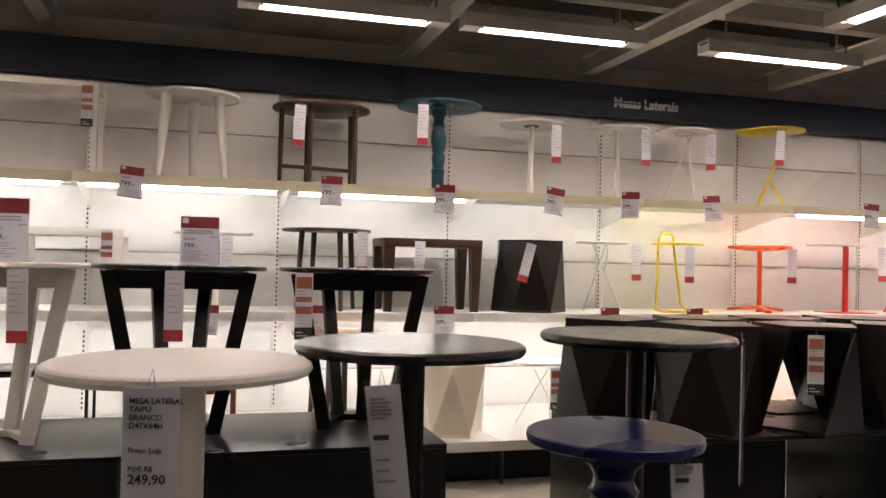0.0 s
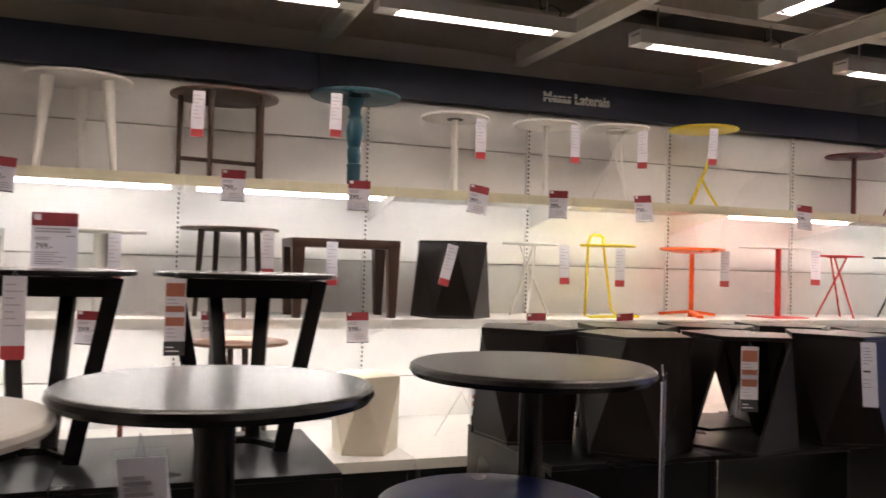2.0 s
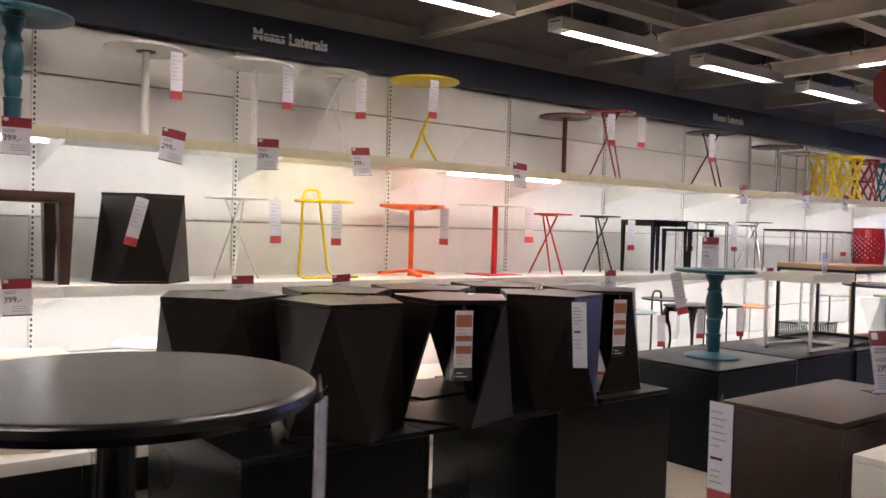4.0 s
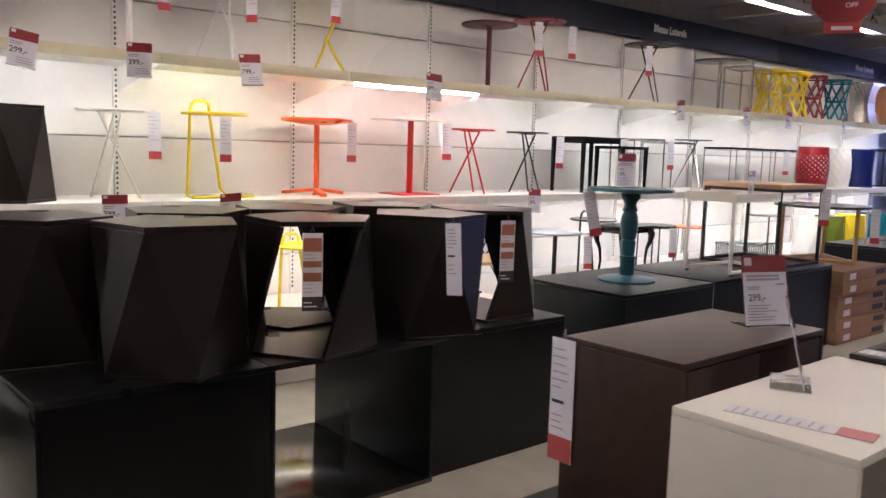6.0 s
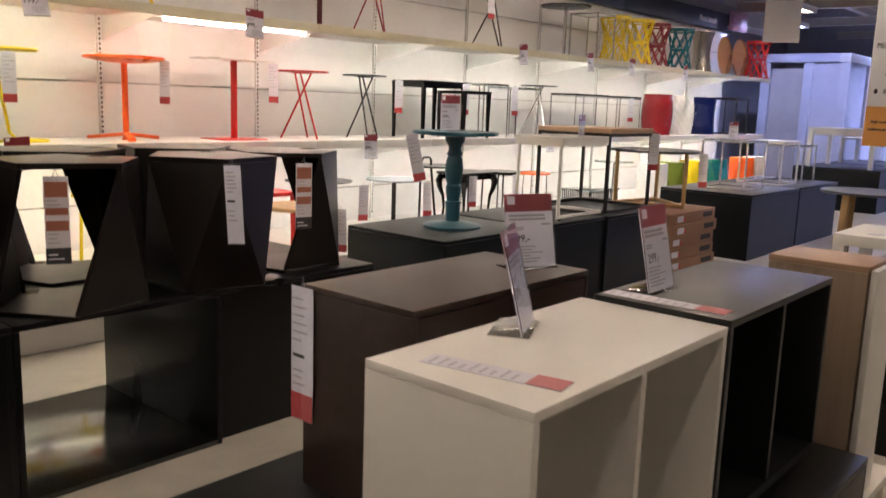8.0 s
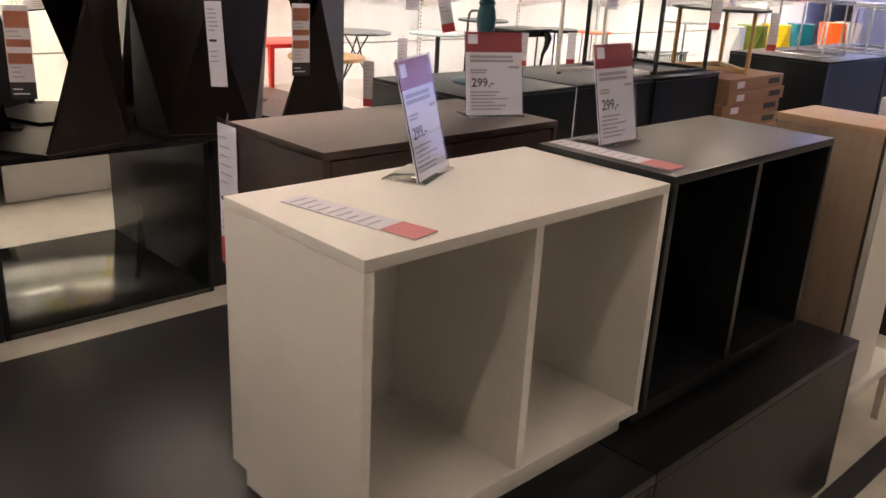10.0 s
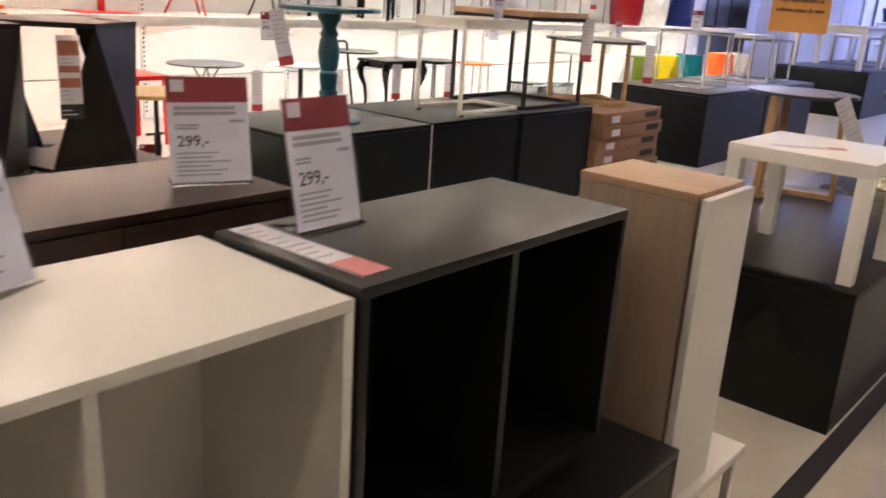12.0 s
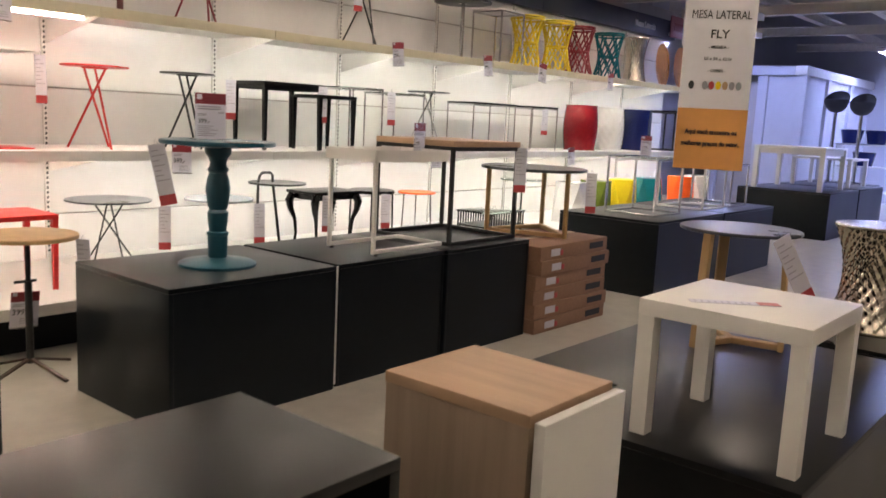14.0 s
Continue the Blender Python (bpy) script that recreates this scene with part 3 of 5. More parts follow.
def tripod_table(at, label, r, h, mat, tmat=None, rods=3, turn=0.0, spread=0.82, cross=0.37, rr=0.008):
    """A round top on rods that cross at the middle."""
    ob = thing("side_table", at, label, "table", turn=turn)
    bm = B()
    disc(bm, r, h - 0.012, h)
    part("tabletop", bm, tmat or mat, ob)
    for k in range(rods):
        a = 2 * math.pi * k / rods
        b = a + math.pi * 0.82
        bm = B()
        rod(bm, (r * spread * math.cos(a), r * spread * math.sin(a), 0.0), (r * cross * math.cos(b), r * cross * math.sin(b), h - 0.012), rr, seg=8)
        part("leg", bm, mat, ob)
    bm = B()
    pts = [(r * cross * 1.05 * math.cos(2 * math.pi * k / 24), r * cross * 1.05 * math.sin(2 * math.pi * k / 24), h - 0.017) for k in range(25)]
    path_tube(bm, pts, 0.005, 6)
    part("ring", bm, mat, ob)
    return ob


def round_leg_table(at, label, r, h, top, legmat, n=4, inset=0.78, splay=0.95, leg=0.016, tip=0.011, thick=0.02, rail=0.0, turn=45.0):
    ob = thing("side_table", at, label, "table", turn=turn)
    bm = B()
    disc(bm, r, h - thick, h)
    part("tabletop", bm, top, ob)
    feet = []
    for k in range(n):
        a = 2 * math.pi * k / n
        c, s = math.cos(a), math.sin(a)
        bm = B()
        rod(bm, (r * splay * c, r * splay * s, 0), (r * inset * c, r * inset * s, h - thick), tip, leg, 12)
        part("leg", bm, legmat, ob)
        feet.append(Vector((r * (splay * (1 - rail) + inset * rail) * c, r * (splay * (1 - rail) + inset * rail) * s, rail * h)))
    if rail:
        for k in range(n // 2):
            bm = B()
            bar(bm, feet[k], feet[k + n // 2], 0.02, 0.028)
            part("stretcher", bm, legmat, ob)
    return ob


def square_table(at, label, w, d, h, mat, leg=0.05, thick=0.04, taper=0.7, turn=0.0, tmat=None, frame_h=0.0):
    """A square top on four tapered legs."""
    ob = thing("side_table", at, label, "table", turn=turn)
    part("tabletop", one_box(-w / 2, w / 2, -d / 2, d / 2, h - thick, h, 0.003), tmat or mat, ob)
    if frame_h:
        for s in (-1, 1):
            part("apron", one_box(-w / 2 + leg, w / 2 - leg, s * (d / 2 - leg * 0.6) - 0.009, s * (d / 2 - leg * 0.6) + 0.009, h - thick - frame_h, h - thick), mat, ob)
            part("apron", one_box(s * (w / 2 - leg * 0.6) - 0.009, s * (w / 2 - leg * 0.6) + 0.009, -d / 2 + leg, d / 2 - leg, h - thick - frame_h, h - thick), mat, ob)
    for sx in (-1, 1):
        for sy in (-1, 1):
            bm = B()
            x, y = sx * (w / 2 - leg / 2 - 0.002), sy * (d / 2 - leg / 2 - 0.002)
            vs = box(bm, x - leg / 2, x + leg / 2, y - leg / 2, y + leg / 2, 0, h - thick)
            for v in vs:
                if v.co.z < 0.01:
                    v.co.x, v.co.y = x + (v.co.x - x) * taper, y + (v.co.y - y) * taper
            part("leg", bm, mat, ob)
    return ob


def tube_table(at, label, w, d, h, mat, top=None, tube=0.012, rails=True, turn=0.0, thick=0.018, round_tube=False):
    """An open frame of square or round tube with a thin top."""
    ob = thing("side_table", at, label, "table", turn=turn)
    x, y = w / 2 - tube, d / 2 - tube
    put = (lambda bm, p, q: rod(bm, p, q, tube, seg=8)) if round_tube else (lambda bm, p, q: bar(bm, p, q, tube * 2, tube * 2))
    for sx in (-1, 1):
        for sy in (-1, 1):
            bm = B()
            put(bm, (sx * x, sy * y, 0), (sx * x, sy * y, h - thick))
            part("leg", bm, mat, ob)
    zs = (h - thick - tube, tube) if rails else (h - thick - tube,)
    for z in zs:
        for s in (-1, 1):
            for p, q in (((-x, s * y, z), (x, s * y, z)), ((s * x, -y, z), (s * x, y, z))):
                bm = B()
                put(bm, p, q)
                part("rail", bm, mat, ob)
    part("tabletop", one_box(-w / 2, w / 2, -d / 2, d / 2, h - thick, h, 0.002), top or mat, ob)
    return ob


def turned_table(at, label, r, h, mat, base=0.19):
    """A round table on a turned baluster post."""
    ob = thing("pedestal_table", at, label, "table")
    bm = B()
    disc(bm, r, h - 0.022, h)
    lathe(bm, [(r * 0.55, h - 0.032), (r * 0.8, h - 0.0215)], 40)
    part("tabletop", bm, mat, ob)
    prof = [(0.044, 0.03), (0.050, 0.05), (0.052, 0.15), (0.056, 0.155), (0.056, 0.17), (0.044, 0.175), (0.052, 0.23), (0.054, 0.27), (0.044, 0.285), (0.052, 0.30), (0.060, 0.35),
            (0.064, 0.39), (0.056, 0.44), (0.046, 0.47), (0.056, 0.485), (0.046, 0.50), (0.042, 0.52), (0.050, 0.545), (0.066, 0.565), (0.070, 0.60)]
    k = (h - 0.032) / 0.60
    bm = B()
    lathe(bm, [(a * 0.95, z * k) for a, z in prof], 24)
    part("baluster", bm, mat, ob)
    bm = B()
    lathe(bm, [(base, 0), (base, 0.012), (base * 0.92, 0.02), (base * 0.45, 0.03), (0.05, 0.04)], 48)
    part("foot", bm, mat, ob)
    return ob


def prism_stool(at, label, r, h, mat, turn=0.0, closed=False, bottom=1.0, group="twisted five-sided stools", n=5, gaps=(1, 3)):
    """A twisted drum of folded triangles under a five-sided seat, open through the middle or closed all round."""
    ob = thing("prism_stool", at, label, "stool", group, turn)
    step = 360.0 / n
    for name, z0, z1, rr, a0 in (("seat", h - 0.020, h, r, 0), ("bottom_board", 0.0, 0.016, r * bottom, step / 2)):
        bm = B()
        lathe(bm, [(rr - 0.0015, z0), (rr, z0 + 0.0015), (rr, z1 - 0.0015), (rr - 0.0015, z1)], n, turn=radians(a0))
        part(name, bm, mat, ob)
    up = [Vector((r * 0.992 * math.cos(radians(step * k)), r * 0.992 * math.sin(radians(step * k)), h - 0.0205)) for k in range(n)]
    dn = [Vector((r * 0.992 * bottom * math.cos(radians(step * k + step / 2)), r * 0.992 * bottom * math.sin(radians(step * k + step / 2)), 0.0165)) for k in range(n)]
    for k in range(n):
        if not closed and k in gaps:
            continue
        for tri in ((up[k], dn[k], up[(k + 1) % n]), (dn[k - 1], dn[k], up[k])):
            bm = B()
            fs = [bm.verts.new(v) for v in tri]
            nn = (tri[1] - tri[0]).cross(tri[2] - tri[0]).normalized()
            c = (tri[0] + tri[1] + tri[2]) / 3
            nn = nn if nn.dot(Vector((c.x, c.y, 0))) < 0 else -nn
            bk = [bm.verts.new(v + nn * 0.016) for v in tri]
            bm.faces.new(fs)
            bm.faces.new(bk)
            for i in range(3):
                bm.faces.new((fs[i], fs[(i + 1) % 3], bk[(i + 1) % 3], bk[i]))
            part("side_panel", bm, mat, ob)
    return ob


def frame_table(at, label, mat, turn=0.0):
    """A tall occasional table: oval top, a deep apron, and flat legs that lean in to a low base."""
    ob = thing("occasional_table", at, label, "table", "tall occasional tables", turn)
    H = 0.79
    bm = B()
    disc(bm, 0.395, H - 0.022, H, seg=56)
    part("tabletop", bm, mat, ob)
    for a in (-12, 192, 68, 112):
        c, n = math.cos(radians(a)), math.sin(radians(a))
        side = Vector((-n, c, 0)) if abs(c) < 0.7 else Vector((1, 0, 0))
        bm = B()
        board(bm, (0.318 * c, 0.318 * n, H - 0.03), (0.165 * c, 0.165 * n, 0.0), side, 0.066, 0.032)
        part("leg", bm, mat, ob)
    pts = [Vector((0.30 * math.cos(radians(a)), 0.30 * math.sin(radians(a)), H - 0.068)) for a in (-12, 68, 112, 192)]
    for p, q in zip(pts, pts[1:] + pts[:1]):
        bm = B()
        board(bm, p, q, Vector((0, 0, 1)), 0.085, 0.02)
        part("apron", bm, mat, ob)
    low = [Vector((0.175 * math.cos(radians(a)), 0.175 * math.sin(radians(a)), 0.02)) for a in (-12, 68, 112, 192)]
    for p, q in ((low[0], low[1]), (low[3], low[2]), (low[1], low[2])):
        bm = B()
        bar(bm, p, q, 0.04, 0.03)
        part("base_rail", bm, mat, ob)
    return ob


# the near group of round tables
def near_table(at, label, mat, r=0.235, h=0.64, post=0.045):
    ob = thing("round_side_table", at, label, "table", "round side tables")
    bm = B()
    lathe(bm, [(r - 0.03, h - 0.024), (r - 0.006, h - 0.021), (r, h - 0.012), (r - 0.002, h - 0.004), (r - 0.008, h), (r - 0.012, h)], 72)
    part("tabletop", bm, mat, ob)
    bm = B()
    rod(bm, (0, 0, 0.02), (0, 0, h - 0.024), post, seg=28)
    part("post", bm, mat, ob)
    bm = B()
    lathe(bm, [(0.17, 0), (0.17, 0.012), (0.15, 0.02), (post * 1.1, 0.028)], 48)
    part("foot", bm, mat, ob)
    return ob


near_table((0.73, 1.905, 0.66), "white lacquered round side table on a thick round post", WHITE_LACQUER)
near_table((1.175, 1.985, 0.66), "black lacquered round side table on a round post", BLACK_WOOD, h=0.664, post=0.03)
near_table((1.745, 2.085, 0.66), "black lacquered round side table with a thin post", BLACK_WOOD, r=0.226, h=0.672, post=0.022)
turned_table((1.58, 1.875, 0.66), "dark blue painted round table with a turned post", 0.18, 0.49, NAVY_PAINT, 0.13)


def long_tag(at, label, lines, turn=0.0, lean=0.0, w=0.05, h=0.36, foot=False):
    ob = thing("price_tag", at, label, "price tag", turn=turn)
    ob.rotation_euler[1] = radians(lean)
    part("paper", one_box(-w, w, -0.001, 0.001, -h, 0), PAPER, ob)
    bm = B()
    box(bm, -w - 0.004, w + 0.004, -0.0025, -0.0018, -h - 0.004, 0.012)
    part("sleeve", bm, PLASTIC, ob, "clear plastic sleeve")
    for text, size, z in lines:
        words(text, size, INK, ob, (-w + 0.010, -0.0029, z), name="printed_line", depth=0.0002)
    if foot:
        part("red_foot", one_box(-w, w, -0.0017, -0.0012, -h, -h + 0.07), RED_LABEL, ob, "red printed foot")
    if not lines:
        bars(ob, GREY_INK, -w + 0.008, w - 0.008, -h + 0.20, -0.02, 6, -0.0027, 0.0045, 3)
        bars(ob, INK, -w + 0.008, w - 0.02, -h + 0.15, -h + 0.19, 1, -0.0027, 0.009, 5)
        bars(ob, GREY_INK, -w + 0.008, w - 0.008, -h + 0.085, -h + 0.14, 3, -0.0027, 0.0045, 4)
    bm = B()
    path_tube(bm, [(-0.006, 0, 0.0), (0, 0.003, 0.028), (0.006, 0, 0.0)], 0.001, 5)
    part("loop", bm, GREY_INK, ob)
    return ob


long_tag((0.694, 1.668, 1.288), "white printed price tag in a clear sleeve on the white table", [("MESA LATERAL", 0.0122, -0.024), ("TAIPU", 0.0122, -0.0365), ("BRANCO", 0.0122, -0.049), ("D47X64H", 0.0122, -0.0615),
         ("Preço Loja", 0.0115, -0.098), ("POR R$", 0.011, -0.126), ("249,90", 0.021, -0.145), ("Preço Casa", 0.0108, -0.178)], turn=-14, w=0.042, h=0.30)
long_tag((1.070, 1.765, 1.270), "curled white price tag hanging from a black table", [], turn=-30, lean=-7, w=0.032, h=0.26)
long_tag((1.922, 1.93, 1.318), "white price tag seen edge-on on a black table", [("249,90", 0.018, -0.15)], turn=49, lean=2, w=0.03, h=0.30)
long_tag((1.655, 1.73, 1.115), "white price tag hanging from the dark blue table", [], turn=-18, lean=-4, w=0.03, h=0.20)

long_tag((4.385, 3.775, 1.185), "lilac-grey price tag hanging from a dark stool", [], turn=-58, lean=-3, w=0.034, h=0.31)

# tall occasional tables on the black plinths
frame_table((-0.11, 4.32, 0.66), "white tall occasional table with a round top and leaning legs", WHITE_LACQUER)
frame_table((0.665, 4.42, 0.66), "black tall occasional table with a round top and leaning legs", BLACK_WOOD)
frame_table((1.515, 4.46, 0.66), "black tall occasional table with a round top and leaning legs", BLACK_WOOD)
tag(0.65, 4.015, 1.44, -4)
tag(1.20, 4.08, 1.44, -4, kind=TAG_ORANGE)
tag(0.06, 3.955, 1.44, -6)
tag(-0.265, 5.975, 0.80, -4, 12)


def stand_card(at, turn, w=0.16, h=0.21, lean=-12, label="crimson and white price card in a clear acrylic stand", price="299"):
    """A printed card in a leaning clear stand."""
    ob = thing("card_stand", at, label, "card stand", "card stands", turn)
    part("foot", one_box(-w / 2, w / 2, -0.015, 0.07, 0.0, 0.003, 0.001), PLASTIC, ob, "clear acrylic foot")
    m = Matrix.Translation((0, 0, 0.004)) @ Matrix.Rotation(radians(lean), 4, "X")
    for name, y0, y1, z0, z1, mat in (("card", 0, 0.0015, 0.0, h, PAPER), ("header", -0.0012, -0.0002, h * 0.76, h, RED_PAPER), ("back", 0.0017, 0.0025, h * 0.76, h, RED_PAPER)):
        bm = one_box(-w / 2, w / 2, y0, y1, z0, z1)
        bm.transform(m)
        part(name, bm, mat, ob)
    bm = one_box(-w / 2 - 0.002, w / 2 + 0.002, -0.004, -0.002, 0, h + 0.004)
    bm.transform(m)
    part("acrylic_sheet", bm, PLASTIC, ob)
    bm = one_box(-w / 2 + 0.008, -w / 2 + 0.034, -0.0022, -0.0014, h * 0.86, h * 0.97)
    bm.transform(m)
    part("emblem", bm, PAPER, ob)
    bars(ob, GREY_INK, -w / 2 + 0.012, w / 2 - 0.012, h * 0.63, h * 0.73, 2, -0.0004, 0.007, 6, m)
    bars(ob, GREY_INK, w * 0.25, w * 0.45, h * 0.56, h * 0.60, 1, -0.0004, 0.006, 2, m)
    bars(ob, GREY_INK, -w / 2 + 0.012, w / 2 - 0.08, h * 0.50, h * 0.56, 2, -0.0004, 0.004, 9, m)
    bars(ob, GREY_INK, -w / 2 + 0.012, w / 2 - 0.015, h * 0.05, h * 0.30, 6, -0.0004, 0.0035, 7, m)
    t = words(price + ",-", 0.031, INK, ob, (0, 0, 0), name="printed_price", depth=0.0002)
    t.matrix_basis = m @ pose(-w / 2 + 0.015, -0.0008, h * 0.345, 90, 0, 0)
    return ob


stand_card((0.745, 4.35, 1.451), -4, 0.17, 0.22, 0, price="799")
stand_card((-0.02, 4.15, 1.451), -4, 0.16, 0.26, 0, price="899")

# five-sided stools on the middle plinths
STOOL = "dark espresso wooden five-sided stool with folded sides"
for x, y, turn, closed in ((2.92, 4.50, 45, True), (3.285, 4.10, 13, True), (3.865, 4.06, -3, False), (4.48, 4.07, 35, True), (4.985, 4.22, -18, False), (3.55, 4.58, 60, True), (4.08, 4.60, -15, False), (4.66, 4.64, 57, True)):
    prism_stool((x, y, 0.66), STOOL + (", open through the middle" if not closed else ""), 0.28, 0.547, ESPRESSO, turn, closed, gaps=(1, 3, 4) if y > 4.5 else (1, 3))
tag(3.715, 3.815, 1.18, -24, kind=TAG_ORANGE)
tag(4.87, 3.925, 1.18, -14, kind=TAG_ORANGE)

# ---- tables on the upper shelf ----
square_table((-0.45, 6.62, HIGH), "long white lacquered console table on the upper shelf", 1.0, 0.42, 0.64, WHITE_LACQUER, 0.05, 0.045, 0.8)
round_leg_table((0.665, 6.6, HIGH), "white round side table with three splayed legs", 0.33, 0.63, WHITE_LACQUER, WHITE_LACQUER, 3, 0.62, 0.80, 0.040, 0.020, turn=-30)
round_leg_table((1.59, 6.6, HIGH), "dark brown round wooden table with crossed rails", 0.365, 0.60, BROWN_WOOD, BROWN_WOOD, 5, 0.80, 0.82, 0.02, 0.015, rail=0.26, turn=32)
turned_table((2.51, 6.6, HIGH), "teal painted round table with a turned post", 0.33, 0.69, TEAL, 0.20)
post_table((3.29, 6.6, HIGH), "white round side table on a thin post", 0.26, 0.60, WHITE_LACQUER, 0.024, 0.19, plate=DARK_STEEL)
post_table((4.06, 6.6, HIGH), "white round side table on a thin post", 0.265, 0.61, WHITE_METAL, 0.020, 0.18)
tripod_table((4.71, 6.6, HIGH), "white wire side table with crossed legs", 0.26, 0.63, WHITE_METAL, turn=20)
tripod_table((7.88, 6.6, HIGH), "red metal side table with crossed curved legs", 0.25, 0.68, PINK_RED, turn=15)
post_table((7.24, 6.6, HIGH), "maroon metal side table on one post", 0.25, 0.58, MAROON, 0.022, 0.17)
tripod_table((9.60, 6.6, HIGH), "black metal side table with crossed legs", 0.27, 0.64, DARK_STEEL, turn=10)
post_table((11.0, 6.6, HIGH), "grey topped side table on a chrome post", 0.30, 0.60, CHROME, 0.02, 0.18, tmat=GREY_TOP)
tube_table((11.62, 6.6, HIGH), "white open wire side table", 0.42, 0.40, 0.58, CHROME, WHITE_METAL, 0.008)


def bent_table(at, label, mat, r=0.29, h=0.69):
    """A round top on one bent tube with three feet."""
    ob = thing("side_table", at, label, "table")
    bm = B()
    disc(bm, r, h - 0.014, h)
    part("tabletop", bm, mat, ob)
    bm = B()
    pts = []
    for k in range(9):
        u = k / 8
        pts.append((-0.01 + 0.095 * u + 0.035 * math.sin(u * math.pi), 0, 0.26 + (h - 0.274) * u))
    path_tube(bm, pts, 0.013, 10)
    part("stem", bm, mat, ob)
    for a in (-20, 100, 200):
        bm = B()
        path_tube(bm, [(-0.01, 0, 0.275), (-0.01 + 0.05 * math.cos(radians(a)), 0.05 * math.sin(radians(a)), 0.17), (-0.01 + 0.16 * math.cos(radians(a)), 0.16 * math.sin(radians(a)), 0.0)], 0.011, 8)
        part("foot", bm, mat, ob)
    return ob


bent_table((5.56, 6.6, HIGH), "yellow metal side table on a bent stem", YELLOW)


def lattice_stool(at, label, mat, r=0.2, h=0.60, n=8, waist=0.72):
    """A drum stool of straight crossing rods between two rings."""
    ob = thing("lattice_stool", at, label, "stool", "lattice stools")
    bm = B()
    disc(bm, r, h - 0.02, h, seg=28)
    part("seat", bm, mat, ob)
    for name, z in (("top_ring", h - 0.04), ("bottom_ring", 0.012), ("waist_ring", h * 0.5)):
        bm = B()
        rr = r * (waist * 0.9 if name == "waist_ring" else 0.97)
        path_tube(bm, [(rr * math.cos(2 * math.pi * k / 18), rr * math.sin(2 * math.pi * k / 18), z) for k in range(19)], 0.011, 6)
        part(name, bm, mat, ob)
    for k in range(n):
        for s in (-1, 1):
            a = 2 * math.pi * k / n
            b = a + s * 1.65
            bm = B()
            rod(bm, (r * 0.96 * math.cos(a), r * 0.96 * math.sin(a), 0.012), (r * 0.96 * math.cos(b), r * 0.96 * math.sin(b), h - 0.03), 0.0105, seg=6)
            part("rod", bm, mat, ob)
    return ob


lattice_stool((12.20, 6.62, HIGH), "yellow painted cane drum stool", YELLOW)
lattice_stool((12.72, 6.55, HIGH), "yellow painted cane drum stool", YELLOW)
lattice_stool((13.30, 6.6, HIGH), "dark red painted cane drum stool", PINK_RED)
lattice_stool((14.05, 6.6, HIGH), "teal painted cane drum stool", TURQ)


def drum(at, label, mat, r=0.2, h=0.6, waist=0.75, dents=True, name="drum_stool", rows=9, around=20, pierced=False):
    """A hollow-waisted or bellied drum with a dimpled wall, or pierced by rows of small holes."""
    ob = thing(name, at, label, "stool")
    bm = B()
    prof = []
    for k in range(rows * 5 + 1):
        u = k / (rows * 5)
        prof.append((r * (waist + (1 - waist) * (2 * u - 1) ** 2) if waist < 1 else r * (1 + (waist - 1) * (1 - (2 * u - 1) ** 2)), 0.02 + u * (h - 0.04)))
    lathe(bm, prof, around * 6)
    if pierced:
        holes = []
        for f in bm.faces:
            c = f.calc_center_median()
            if len(f.verts) == 4 and h * 0.2 < c.z < h * 0.8:
                a = math.atan2(c.y, c.x)
                if math.sin(a * around) * math.sin(c.z / h * math.pi * rows) > 0.55:
                    holes.append(f)
        bmesh.ops.delete(bm, geom=holes, context="FACES")
    elif dents:
        bm.verts.ensure_lookup_table()
        for v in bm.verts:
            a = math.atan2(v.co.y, v.co.x)
            w = math.sin(a * around) * math.sin(v.co.z / h * math.pi * rows + (0 if dents is True else a * 3))
            f = 1 + 0.030 * w
            v.co.x, v.co.y = v.co.x * f, v.co.y * f
    part("body", bm, mat, ob)
    for z, nm in ((0.0, "bottom_rim"), (h - 0.02, "top_rim")):
        bm = B()
        disc(bm, r * 1.03, z, z + 0.02, seg=40)
        part(nm, bm, mat, ob)
    return ob


drum((14.80, 6.6, HIGH), "hammered silver hourglass drum stool", HAMMERED, 0.17, 0.62, 0.72)
for x, m in ((15.55, COPPER), (16.15, COPPER)):
    ob = thing("round_tray", (x, 6.55, HIGH), "round copper tray standing on edge", "tray", turn=42)
    bm = B()
    lathe(bm, [(0.30, -0.012), (0.31, 0.0), (0.30, 0.012)], 40)
    bm.transform(Matrix.Translation((0, 0, 0.31)) @ Matrix.Rotation(radians(84), 4, "X"))
    part("dish", bm, m, ob)
lattice_stool((16.4, 6.35, HIGH), "red and white painted cane drum stool", RED)

tag(2.30, 6.28, 2.67, -4)
tag(3.40, 6.35, 2.60, -4)
tag(4.19, 6.36, 2.62, -4)
tag(4.80, 6.36, 2.62, -50)
tag(5.46, 6.33, 2.69, -6)
tag(7.62, 6.36, 2.66, -20)
tag(8.10, 6.38, 2.68, -20)
tag(9.30, 6.38, 2.62, -20)

# ---- tables on the middle shelf ----
square_table((-0.10, 6.55, MID), "pale grey bench-like side table with square legs", 0.68, 0.42, 0.55, WHITE_LACQUER, 0.06, 0.055, 0.9)
post_table((0.83, 6.55, MID), "white round side table with a fluted post", 0.28, 0.555, WHITE_LACQUER, 0.045, 0.2)
round_leg_table((1.645, 6.55, MID), "dark brown round table on four tapered wooden legs", 0.33, 0.60, BROWN_WOOD, BROWN_WOOD, 4, 0.62, 0.72, 0.022, 0.015, turn=20)
square_table((2.41, 6.52, MID), "dark wenge square side table with tapered legs", 0.76, 0.45, 0.545, BROWN_WOOD, 0.085, 0.06, 0.62)
